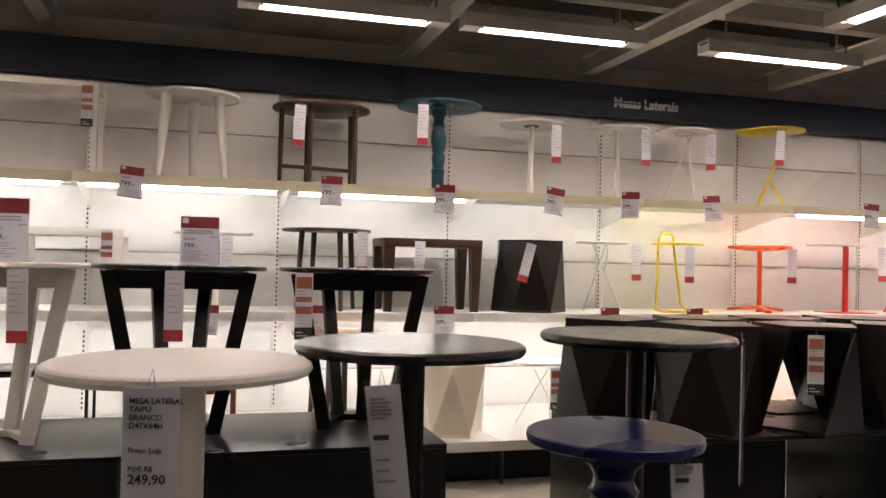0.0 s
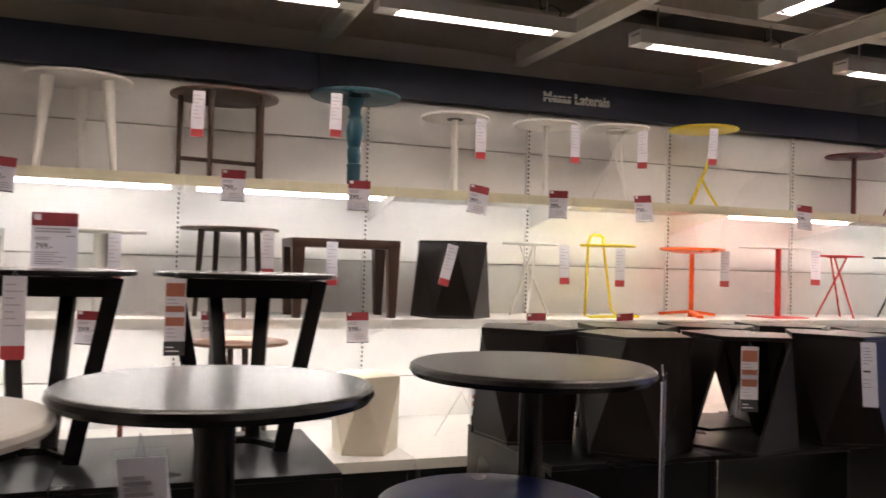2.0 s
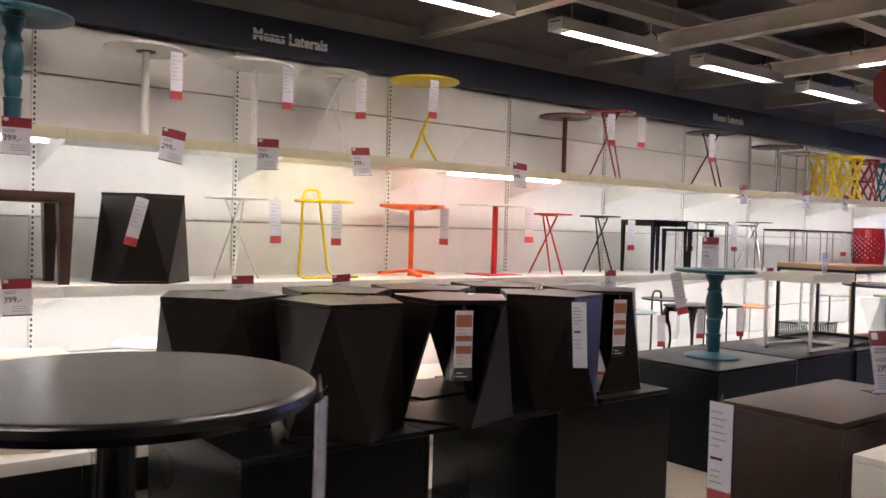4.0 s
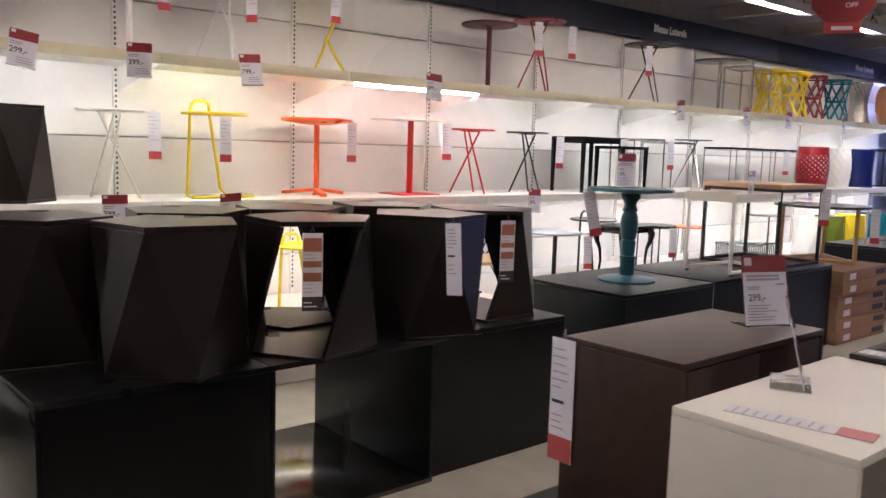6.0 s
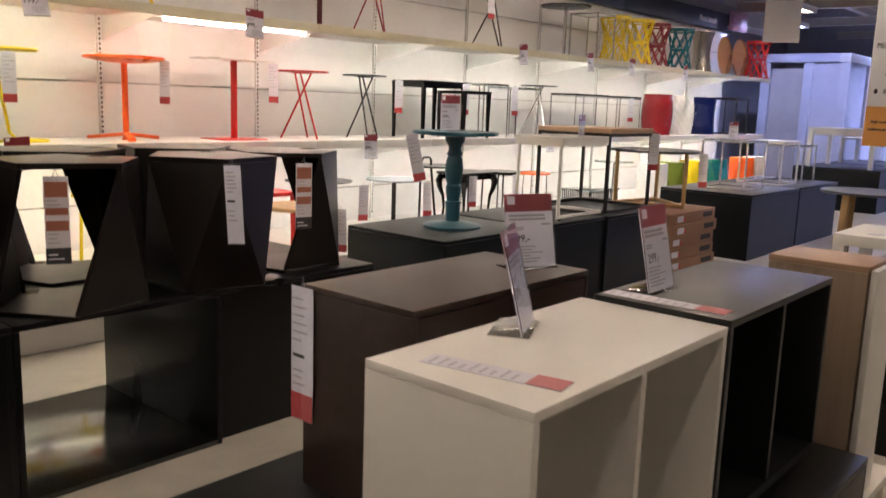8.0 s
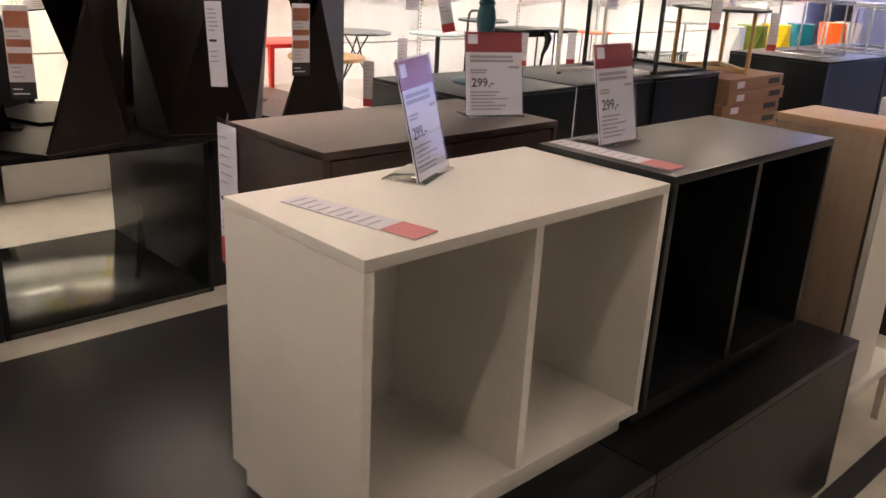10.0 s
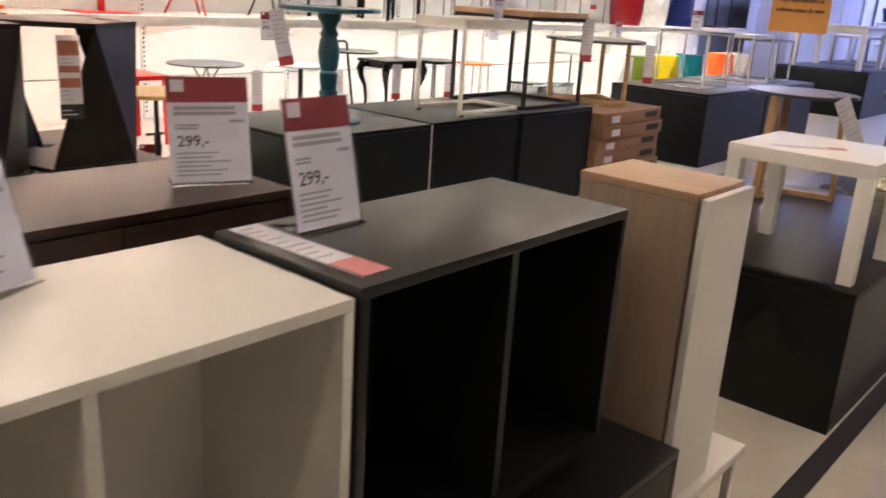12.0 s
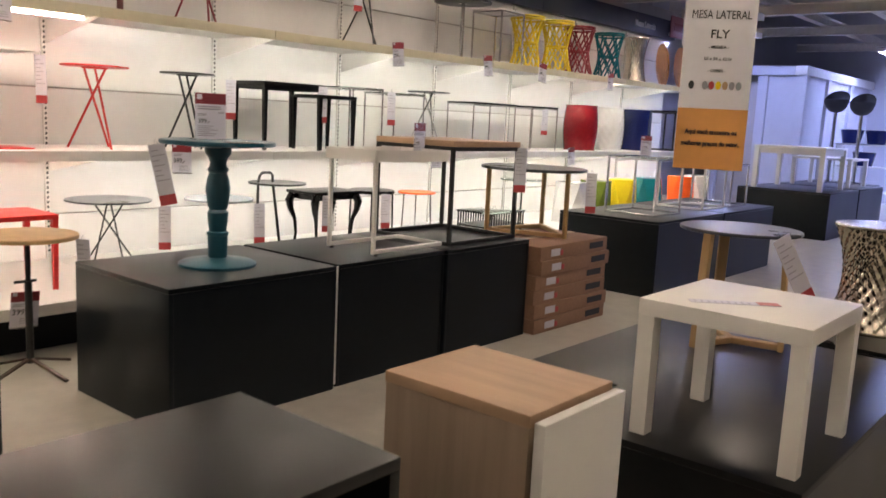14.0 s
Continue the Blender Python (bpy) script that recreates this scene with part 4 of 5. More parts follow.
prism_stool((3.26, 6.52, MID), "dark espresso folded prism side table", 0.285, 0.56, ESPRESSO, 14, True, 1.05, n=6)
tripod_table((3.92, 6.55, MID), "white wire side table with crossed legs", 0.215, 0.57, WHITE_METAL, turn=0)
post_table((5.47, 6.6, MID + 0.0), "orange painted round side table on one post", 0.27, 0.58, ORANGE, 0.021, 0.03, thick=0.02)
table_dish = [o for o in scene.objects if o.get("label", "").startswith("orange painted")][0]
bm = B()
lathe(bm, [(0.03, 0.532), (0.12, 0.536), (0.22, 0.550), (0.265, 0.5595)], 40)
part("dished_underside", bm, ORANGE, table_dish)
for a in (0, 120, 240):
    ob = [o for o in scene.objects if o.get("label", "").startswith("orange painted")][0]
    bm = B()
    c, s = math.cos(radians(a + 10)), math.sin(radians(a + 10))
    board(bm, (0, 0, 0.045), (0.27 * c, 0.27 * s, 0.014), Vector((-s, c, 0)), 0.05, 0.024)
    part("foot_arm", bm, ORANGE, ob)
tripod_table((7.04, 6.58, MID), "red metal side table with three crossed rods", 0.22, 0.56, RED, turn=35)
tripod_table((7.76, 6.58, MID), "black metal side table with three crossed rods", 0.20, 0.56, DARK_STEEL, turn=35)
square_table((8.60, 6.55, MID), "black lacquered square side table with slim legs", 0.62, 0.42, 0.54, BLACK_WOOD, 0.035, 0.03, 0.7, frame_h=0.03)
square_table((8.98, 6.42, MID), "small black lacquered nesting table", 0.42, 0.36, 0.46, BLACK_WOOD, 0.035, 0.03, 0.6)
tube_table((9.42, 6.55, MID), "chrome framed glass side table", 0.42, 0.4, 0.55, CHROME, GLASS, 0.007, False, round_tube=True, thick=0.008)
tube_table((9.98, 6.55, MID), "chrome framed glass side table", 0.42, 0.4, 0.53, CHROME, GLASS, 0.007, False, round_tube=True, thick=0.008)
tripod_table((10.47, 6.55, MID), "dark topped side table with splayed chrome legs", 0.21, 0.57, CHROME, GREY_TOP, turn=0, spread=1.0, cross=0.25)
tube_table((11.35, 6.55, MID), "dark topped console on many thin chrome legs", 0.75, 0.36, 0.50, CHROME, BLACK_WOOD, 0.007, False, round_tube=True)
tube_table((12.30, 6.55, MID), "dark topped console on thin chrome legs", 0.55, 0.36, 0.50, CHROME, BLACK_WOOD, 0.007, False, round_tube=True)
drum((13.40, 6.55, MID), "red glazed ceramic garden stool with pierced wall", RED_GLAZE, 0.195, 0.56, 1.12, True, "garden_stool", 17, 18, True)
drum((14.10, 6.55, MID), "white glazed ceramic garden stool", WHITE_GLAZE, 0.185, 0.56, 1.12, True, "garden_stool", 9, 14)
drum((14.90, 6.55, MID), "cobalt blue glazed ceramic garden stool", BLUE_GLAZE, 0.20, 0.56, 0.92, True, "garden_stool", 17, 18, True)
tube_table((15.85, 6.5, MID), "black open frame side table with two levels", 0.5, 0.4, 0.58, DARK_STEEL, BLACK_WOOD, 0.011, True)


def handle_table(at, label, mat, turn=0.0, h=0.58):
    """A round tray on a bent tube frame, the tube carried up as a handle."""
    ob = thing("side_table", at, label, "table", turn=turn)
    r = 0.225
    bm = B()
    disc(bm, r, h - 0.016, h)
    part("tabletop", bm, mat, ob)
    bm = B()
    path_tube(bm, [(-0.235, -0.16, 0.01), (-0.20, 0.0, 0.01), (-0.17, 0.02, h), (-0.155, 0.02, h + 0.055), (-0.13, 0.02, h + 0.075), (-0.06, 0.02, h + 0.075), (-0.035, 0.02, h + 0.055), (-0.03, 0.02, h)], 0.011, 8)
    part("handle_tube", bm, mat, ob)
    bm = B()
    path_tube(bm, [(-0.03, 0.02, h - 0.01), (0.05, 0.02, 0.06), (0.09, 0.0, 0.01), (0.24, -0.10, 0.01)], 0.011, 8)
    path_tube(bm, [(-0.235, -0.16, 0.01), (0.24, -0.10, 0.01)], 0.011, 8)
    part("floor_tube", bm, mat, ob)
    return ob


handle_table((4.62, 6.55, MID), "yellow metal side table with a carrying handle", YELLOW)


def l_table(at, label, mat):
    """A thin square top held by one flat post at its side."""
    ob = thing("side_table", at, label, "table")
    part("tabletop", one_box(-0.26, 0.20, -0.2, 0.2, 0.602, 0.614, 0.004), WHITE_LACQUER, ob, "thin white top")
    part("post", one_box(-0.017, 0.017, -0.02, 0.02, 0.008, 0.602, 0.004), mat, ob)
    part("foot_plate", one_box(-0.20, 0.20, -0.16, 0.16, 0.0, 0.008, 0.002), mat, ob)
    return ob


l_table((6.34, 6.55, MID), "red painted side table with one flat post", RED)
tag(1.86, 6.24, 1.71, -4)
tag(2.30, 6.288, 1.655, -4)
tag(3.17, 6.24, 1.66, 0, 14)
tag(4.12, 6.36, 1.69, -8)
tag(4.58, 6.30, 1.68, -8)
tag(5.70, 6.46, 1.69, -60)
tag(6.57, 6.36, 1.72, -60, kind=TAG_RED)
tag(8.02, 6.40, 1.66, -20)
tag(8.86, 6.30, 1.66, -20)
tag(9.72, 6.34, 1.66, -20)
tag(12.30, 6.368, 1.61, -30)
tag(0.14, 6.30, 1.67, -4, kind=TAG_ORANGE)
tag(0.92, 6.27, 1.66, -4)

# ---- things on the base shelf ----
prism_stool((2.466, 5.93, LOW), "cream lacquered folded prism stool", 0.235, 0.49, CREAM_LACQUER, 36, True, 0.96)
tripod_table((3.22, 6.10, LOW), "white wire side table with thin crossed legs", 0.25, 0.48, WHITE_METAL, rr=0.004, turn=25)
tag(3.22, 5.86, 0.76, -5, kind=TAG_ORANGE)
round_leg_table((1.66, 6.02, LOW), "brown round wooden table on four tapered legs", 0.31, 0.70, WALNUT, BROWN_WOOD, 4, 0.5, 0.6, 0.022, 0.015, turn=10)
tube_table((-0.22, 6.2, LOW), "black steel open frame side table", 0.62, 0.42, 0.46, DARK_STEEL, BLACK_WOOD, 0.010)
tube_table((0.87, 6.25, LOW), "low red-brown stained box table", 0.26, 0.28, 0.32, MAHOGANY, MAHOGANY, 0.014)
handle_table((5.08, 6.12, LOW), "yellow metal side table with a carrying handle", YELLOW, h=0.51)
square_table((6.22, 6.15, LOW), "red painted square side table with slim legs", 0.50, 0.42, 0.46, RED, 0.035, 0.03, 0.7)
tripod_table((6.95, 6.25, LOW), "grey topped side table on crossed black wire legs", 0.275, 0.50, DARK_STEEL, GREY_TOP, rods=4, rr=0.006)
post_table((7.78, 6.2, LOW), "pale grey oval topped side table on a black post", 0.25, 0.48, FROSTED, 0.02, 0.15, bmat=DARK_STEEL)
handle_table((8.32, 6.2, LOW), "dark grey side table with a loop handle", DARK_STEEL)
round_leg_table((9.42, 6.25, LOW), "dark two-tier round side table on thin legs", 0.205, 0.48, BLACK_WOOD, DARK_STEEL, 4, 0.9, 0.95, 0.008, 0.008, thick=0.03)
round_leg_table((10.02, 6.25, LOW), "small orange round side table on thin legs", 0.18, 0.44, ORANGE, CHROME, 3, 0.8, 0.9, 0.007, 0.007, thick=0.015)
post_table((11.75, 6.25, LOW), "round glass side table on a chrome post", 0.24, 0.52, CHROME, 0.012, 0.15, tmat=GLASS)
ob = thing("tray_table", (11.15, 6.2, LOW), "low black tray table with pierced sides", "table")
part("tabletop", one_box(-0.34, 0.34, -0.2, 0.2, 0.20, 0.215, 0.002), GLASS, ob, "pale glass top")
bm = B()
for k in range(16):
    x = -0.32 + k * 0.0427
    box(bm, x - 0.006, x + 0.006, -0.19, -0.18, 0.07, 0.19)
    box(bm, x - 0.006, x + 0.006, 0.18, 0.19, 0.07, 0.19)
box(bm, -0.33, 0.33, -0.192, -0.178, 0.19, 0.20)
box(bm, -0.33, 0.33, 0.178, 0.192, 0.19, 0.20)
box(bm, -0.33, 0.33, -0.19, 0.19, 0.05, 0.07)
part("pierced_side", bm, DARK_STEEL, ob)
for sx in (-1, 1):
    for sy in (-1, 1):
        part("leg", one_box(sx * 0.31 - 0.01, sx * 0.31 + 0.01, sy * 0.17 - 0.01, sy * 0.17 + 0.01, 0.0, 0.05), DARK_STEEL, ob)


def ornate_table(at, label, mat, w=0.52, d=0.36, h=0.50):
    """A black table with bulging scrolled legs."""
    ob = thing("side_table", at, label, "table")
    part("tabletop", one_box(-w / 2, w / 2, -d / 2, d / 2, h - 0.025, h, 0.006), mat, ob)
    part("apron", one_box(-w / 2 + 0.05, w / 2 - 0.05, -d / 2 + 0.04, d / 2 - 0.04, h - 0.075, h - 0.025, 0.01), mat, ob)
    for sx in (-1, 1):
        for sy in (-1, 1):
            bm = B()
            pts = [(0.90, h - 0.03, 0.034), (1.0, h - 0.09, 0.036), (0.96, h - 0.16, 0.026), (0.84, h - 0.24, 0.016), (0.80, 0.14, 0.012), (0.84, 0.05, 0.013), (0.92, 0.0, 0.018)]
            path_tube(bm, [(sx * (w / 2 - 0.02) * f, sy * (d / 2 - 0.02) * f, z) for f, z, r in pts], [r for f, z, r in pts], 10)
            part("leg", bm, mat, ob)
    return ob


ornate_table((8.83, 6.22, LOW), "black lacquered table with scrolled bulging legs", BLACK_WOOD)
tag(7.20, 5.98, 0.78, -30)
tag(7.98, 5.98, 0.76, -30)
tag(8.70, 6.035, 0.785, -30)
tag(9.32, 5.98, 0.78, -30)
for x, m, nm in ((12.62, WHITE_GLAZE, "white"), (13.20, GREEN, "olive green"), (13.86, YELLOW, "yellow"), (14.62, TURQ, "turquoise"), (15.65, ORANGE, "orange"), (16.2, WHITE_GLAZE, "white")):
    prism_stool((x, 6.15, LOW), "%s glossy faceted prism stool" % nm, 0.20, 0.47, m, 10 + 7 * x, True, 1.05, "coloured prism stools")

# ---- pieces on the plinth of the teal table ----
turned_table((6.59, 4.50, 0.66), "teal painted round table with a turned post", 0.28, 0.62, TEAL, 0.19)
stand_card((6.565, 4.53, 1.281), -8, 0.16, 0.22, 0, price="399")
tag(6.345, 4.66, 1.262, -35, -12)


def c_table(at, label):
    """A white tray table on an open C-shaped tube frame."""
    ob = thing("tray_table", at, label, "table")
    bm = B()
    box(bm, -0.31, 0.31, -0.20, 0.20, 0.525, 0.537)
    for s in (-1, 1):
        box(bm, -0.31, 0.31, s * 0.20 - 0.006, s * 0.20 + 0.006, 0.525, 0.59)
        box(bm, s * 0.31 - 0.006, s * 0.31 + 0.006, -0.20, 0.20, 0.525, 0.59)
    part("tray", bm, WHITE_LACQUER, ob)
    for s in (-1, 1):
        bm = B()
        bar(bm, (-0.29, s * 0.18, 0.014), (-0.29, s * 0.18, 0.525), 0.022, 0.022)
        part("leg", bm, WHITE_METAL, ob)
        bm = B()
        bar(bm, (-0.29, s * 0.18, 0.026), (0.29, s * 0.18, 0.026), 0.022, 0.022)
        part("floor_rail", bm, WHITE_METAL, ob)
        bm = B()
        rod(bm, (-0.27, s * 0.18, 0.0), (-0.27, s * 0.18, 0.016), 0.012)
        part("glide", bm, RUBBER, ob)
    bm = B()
    bar(bm, (0.29, -0.18, 0.026), (0.29, 0.18, 0.026), 0.022, 0.022)
    part("cross_rail", bm, WHITE_METAL, ob)
    return ob


c_table((7.70, 4.40, 0.66), "white tray table on an open white tube frame")
stand_card((7.98, 4.42, 1.198), 12, 0.13, 0.20, 0)
tube_table((8.42, 4.55, 0.66), "oak topped side table on a black square tube frame", 0.70, 0.66, 0.645, DARK_STEEL, OAK_TOP, 0.0125, thick=0.035)
tag(8.76, 4.20, 1.28, -48)

# cartons with a round table on them
rnd2 = random.Random(3)
for k in range(6):
    ob = thing("carton", (9.31 + rnd2.uniform(-0.02, 0.02), 4.36 + rnd2.uniform(-0.015, 0.015), k * 0.102), "flat brown cardboard carton in a stack", "carton", "stacked cartons", rnd2.uniform(-2, 2))
    part("box", one_box(-0.47, 0.47, -0.31, 0.31, 0.0, 0.100, 0.004), CARDBOARD, ob)
    part("tape", one_box(-0.472, 0.472, -0.03, 0.03, 0.1002, 0.1012), OAK_TOP, ob)
    part("label", one_box(-0.34, -0.22, -0.3135, -0.3112, 0.025, 0.075), PAPER, ob, "white printed label")
    part("red_mark", one_box(-0.215, -0.18, -0.3138, -0.3116, 0.025, 0.06), RED_LABEL, ob)
    part("black_mark", one_box(0.20, 0.40, -0.3135, -0.3112, 0.03, 0.075), INK, ob)
ob = round_leg_table((9.40, 4.52, 0.612), "round grey topped table on light oak legs", 0.40, 0.50, GREY_TOP, PINE, 3, 0.86, 0.86, 0.018, 0.018, thick=0.022, turn=-100)
for k in range(3):
    a, b = radians(120 * k), radians(120 * k + 120)
    bm = B()
    bar(bm, (0.335 * math.cos(a), 0.335 * math.sin(a), 0.02), (0.335 * math.cos(b), 0.335 * math.sin(b), 0.02), 0.03, 0.03)
    part("base_rail", bm, PINE, ob)
tag(9.62, 4.15, 1.10, -45)

# wooden bistro table beside the plinth
ob = thing("bistro_table", (6.03, 5.36, 0.0), "round light wood side table on an adjustable black stem", "table")
bm = B()
disc(bm, 0.25, 0.725, 0.75)
part("tabletop", bm, PINE, ob)
bm = B()
rod(bm, (0, 0, 0.06), (0, 0, 0.50), 0.019, seg=14)
rod(bm, (0, 0, 0.50), (0, 0, 0.725), 0.013, seg=12)
part("stem", bm, DARK_STEEL, ob)
bm = B()
rod(bm, (-0.07, 0, 0.50), (0.04, 0, 0.50), 0.008)
part("clamp", bm, DARK_STEEL, ob)
for a in (-75, 20, 110, 200):
    bm = B()
    c, s = math.cos(radians(a)), math.sin(radians(a))
    board(bm, (0, 0, 0.085), (0.27 * c, 0.27 * s, 0.008), Vector((-s, c, 0)), 0.024, 0.014)
    part("foot", bm, BROWN_WOOD, ob)

tag(6.245, 5.20, 0.735, -60)
copy_thing(TICKET_B, pose(6.11, 5.584, 0.395, 4, 3, -2))

# ---- cube shelves ----
def cube_shelf(x0, x1, y0, y1, z0, z1, mat, label, split=True):
    ob = thing("cube_shelf", ((x0 + x1) / 2, (y0 + y1) / 2, z0), label, "shelf unit", "cube shelves")
    w, d, h, t = (x1 - x0) / 2, (y1 - y0) / 2, z1 - z0, 0.018
    b = 0.05
    part("top_board", one_box(-w, w, -d, d, h - t, h, 0.0012), mat, ob)
    part("bottom_board", one_box(-w + t, w - t, -d + 0.001, d, b, b + t), mat, ob)
    for s in (-1, 1):
        part("side_board", one_box(min(s * w, s * (w - t)), max(s * w, s * (w - t)), -d + 0.0005, d, b, h - t - 0.0008, 0.001), mat, ob)
    part("back_board", one_box(-w + t, w - t, d - 0.02, d - 0.012, b + t, h - t), mat, ob)
    part("divider", one_box(-t / 2, t / 2, -d + 0.006, d - 0.021, b + t, h - t), mat, ob)
    part("plinth", one_box(-w + 0.015, w - 0.015, -d + 0.03, d - 0.02, 0.0, b), mat, ob)
    return ob


cube_shelf(3.462, 4.188, 1.683, 2.05, 0.46, 1.0, WHITE_LACQUER, "white open cube shelf with two compartments on a black plinth")
cube_shelf(4.196, 4.908, 1.68, 2.02, 0.46, 1.012, BLACK_LAMINATE, "black open cube shelf with two compartments on a black plinth")
ob = thing("cube_cabinet", (4.16, 2.427, 0.46), "dark wenge wood cube cabinet on a black plinth", "cabinet", "cube shelves")
part("body", one_box(-0.352, 0.352, -0.17, 0.188, 0.04, 0.515), WENGE, ob)
part("top_board", one_box(-0.37, 0.37, -0.19, 0.19, 0.516, 0.534, 0.0012), WENGE, ob)
for s in (-1, 1):
    part("side_board", one_box(min(s * 0.37, s * 0.3525), max(s * 0.37, s * 0.3525), -0.19, 0.19, 0.0, 0.5155, 0.001), WENGE, ob)
part("door", one_box(-0.350, -0.002, -0.189, -0.171, 0.042, 0.512, 0.001), WENGE, ob)
part("door", one_box(0.002, 0.350, -0.189, -0.171, 0.042, 0.512, 0.001), WENGE, ob)
part("plinth", one_box(-0.34, 0.34, -0.15, 0.17, 0.0, 0.04), WENGE, ob)

stand_card((3.84, 1.965, 1.0), 27, 0.15, 0.21, -14)
stand_card((4.42, 2.36, 0.994), -22, 0.16, 0.21, -12)
stand_card((4.355, 1.925, 1.012), 2, 0.14, 0.21, -12)


FADED_RED = material("faded_red_print", (0.50, 0.16, 0.17), 0.55, grain=0.1, scale=20)


def flat_tag(a, b, z, w=0.05, label="white and pink price tag lying flat"):
    """A long tag lying on a top, from a to b."""
    a, b = Vector((*a, 0)), Vector((*b, 0))
    d = b - a
    ob = thing("price_tag", (a.x, a.y, z), label, "price tag", "flat tags", math.degrees(math.atan2(d.y, d.x)))
    n = d.length
    part("paper", one_box(0, n, -w / 2, w / 2, 0.0005, 0.002), PAPER, ob)
    part("red_end", one_box(n * 0.76, n, -w / 2, w / 2, 0.0022, 0.003), FADED_RED, ob, "faded red printed end")
    for k in range(9):
        x = n * (0.05 + 0.075 * k)
        part("printed_line", one_box(x, x + 0.0045, -w * 0.4, w * rnd.uniform(0.0, 0.38), 0.0021, 0.0026), FAINT_INK, ob)
    return ob


flat_tag((3.545, 1.975), (3.595, 1.71), 1.0, 0.055)
flat_tag((4.245, 2.01), (4.255, 1.71), 1.012, 0.055)
long_tag((3.785, 2.615, 0.985), "white and red price tag on the wenge cabinet's corner", [], turn=-90, w=0.042, h=0.35, foot=True)

# oak cabinet with a white door on a low bench
ob = thing("bench", (5.34, 1.74, 0.0), "low white bench board on grey steel legs", "bench")
part("board", one_box(-0.27, 0.29, -0.135, 0.22, 0.205, 0.235, 0.003), WHITE_LACQUER, ob)
for sx in (-0.24, 0.26):
    for sy in (-0.11, 0.19):
        part("leg", one_box(sx - 0.011, sx + 0.011, sy - 0.011, sy + 0.011, 0.0, 0.205, 0.001), TRUSS, ob)
    part("leg_rail", one_box(sx - 0.010, sx + 0.010, -0.098, 0.178, 0.185, 0.2045), TRUSS, ob)
ob = thing("tall_cabinet", (5.28, 1.795, 0.235), "narrow grey oak cabinet with a white front door", "cabinet")
part("body", one_box(-0.125, 0.12, -0.145, 0.15, 0.0, 0.757), OAK, ob)
part("top_board", one_box(-0.126, 0.122, -0.147, 0.152, 0.758, 0.778, 0.001), OAK_TOP, ob)
part("door", one_box(-0.122, 0.124, -0.172, -0.152, 0.004, 0.768, 0.002), WHITE_LACQUER, ob, "white lacquered door")

# ---- the white side table's plinth ----
square_table((6.665, 1.86, 0.52), "white square side table with thick square legs", 0.50, 0.50, 0.42, WHITE_LACQUER, 0.05, 0.05, 1.0)
flat_tag((6.50, 1.99), (6.66, 1.78), 0.94, 0.04)
ob = thing("side_table", (7.73, 2.31, 0.52), "grey round side table on light oak cross legs", "table")
bm = B()
disc(bm, 0.255, 0.50, 0.515)
part("tabletop", bm, GREY_TOP, ob)
for k in range(3):
    a = radians(120 * k + 40)
    bm = B()
    board(bm, (0.215 * math.cos(a), 0.215 * math.sin(a), 0.0), (0.19 * math.cos(a), 0.19 * math.sin(a), 0.50), Vector((-math.sin(a), math.cos(a), 0)), 0.045, 0.022)
    part("leg", bm, PINE, ob)
    bm = B()
    board(bm, (0.0, 0.0, 0.018), (0.205 * math.cos(a), 0.205 * math.sin(a), 0.018), Vector((-math.sin(a), math.cos(a), 0)), 0.04, 0.028)
    part("base_arm", bm, PINE, ob)
tag(7.50, 2.07, 1.05, -35, -30)
drum((9.16, 2.06, 0.40), "hammered silver hourglass drum stool on a plinth", HAMMERED, 0.23, 0.58, 0.74, 1, "drum_stool", 15, 24)

# hanging sign
ob = thing("hanging_sign", (6.437, 1.950, 1.335), "white and orange printed sign hanging by cords", "sign", turn=-60)
part("board", one_box(-0.094, 0.094, -0.003, 0.003, 0.0, 0.70, 0.001), SIGN_WHITE, ob)
part("orange_band", one_box(-0.094, 0.094, -0.0045, -0.0032, 0.0, 0.168), ORANGE_PAPER, ob)
words("MESA LATERAL", 0.032, INK, ob, (0, -0.004, 0.412), align="CENTER", depth=0.0008, stretch=0.74, bold=0.0)
words("FLY", 0.032, INK, ob, (0, -0.004, 0.360), align="CENTER", depth=0.0008)
words("- MEDIDA -", 0.011, INK, ob, (0, -0.004, 0.332), align="CENTER", depth=0.0008)
words("50 x 50 x 42 H", 0.012, INK, ob, (0, -0.004, 0.300), align="CENTER", depth=0.0008)
words("- CORES -", 0.011, INK, ob, (0, -0.004, 0.268), align="CENTER", depth=0.0008)
words("Aqui você encontra os", 0.0185, INK, ob, (0, -0.0055, 0.098), align="CENTER", depth=0.0008, stretch=0.82, bold=0.03)
words("melhores preços do setor.", 0.0185, INK, ob, (0, -0.0055, 0.066), align="CENTER", depth=0.0008, stretch=0.78, bold=0.03)
for x, m in ((-0.064, INK), (-0.028, GREY_INK), (-0.010, RED_LABEL), (0.008, YELLOW), (0.026, OAK_TOP), (0.044, GREY_INK), (0.062, FROSTED)):
    bm = B()
    lathe(bm, [(0.0075, 0.0), (0.0075, 0.0012)], 20, sy=1.5)
    bm.transform(Matrix.Translation((x, -0.0034, 0.232)) @ Matrix.Rotation(radians(90), 4, "X"))
    part("colour_dot", bm, m, ob)
for x in (-0.08, 0.08):
    bm = B()
    rod(bm, (x, 0, 0.695), (x, 0, 3.56), 0.0012, seg=5)
    part("cord", bm, GREY_INK, ob)

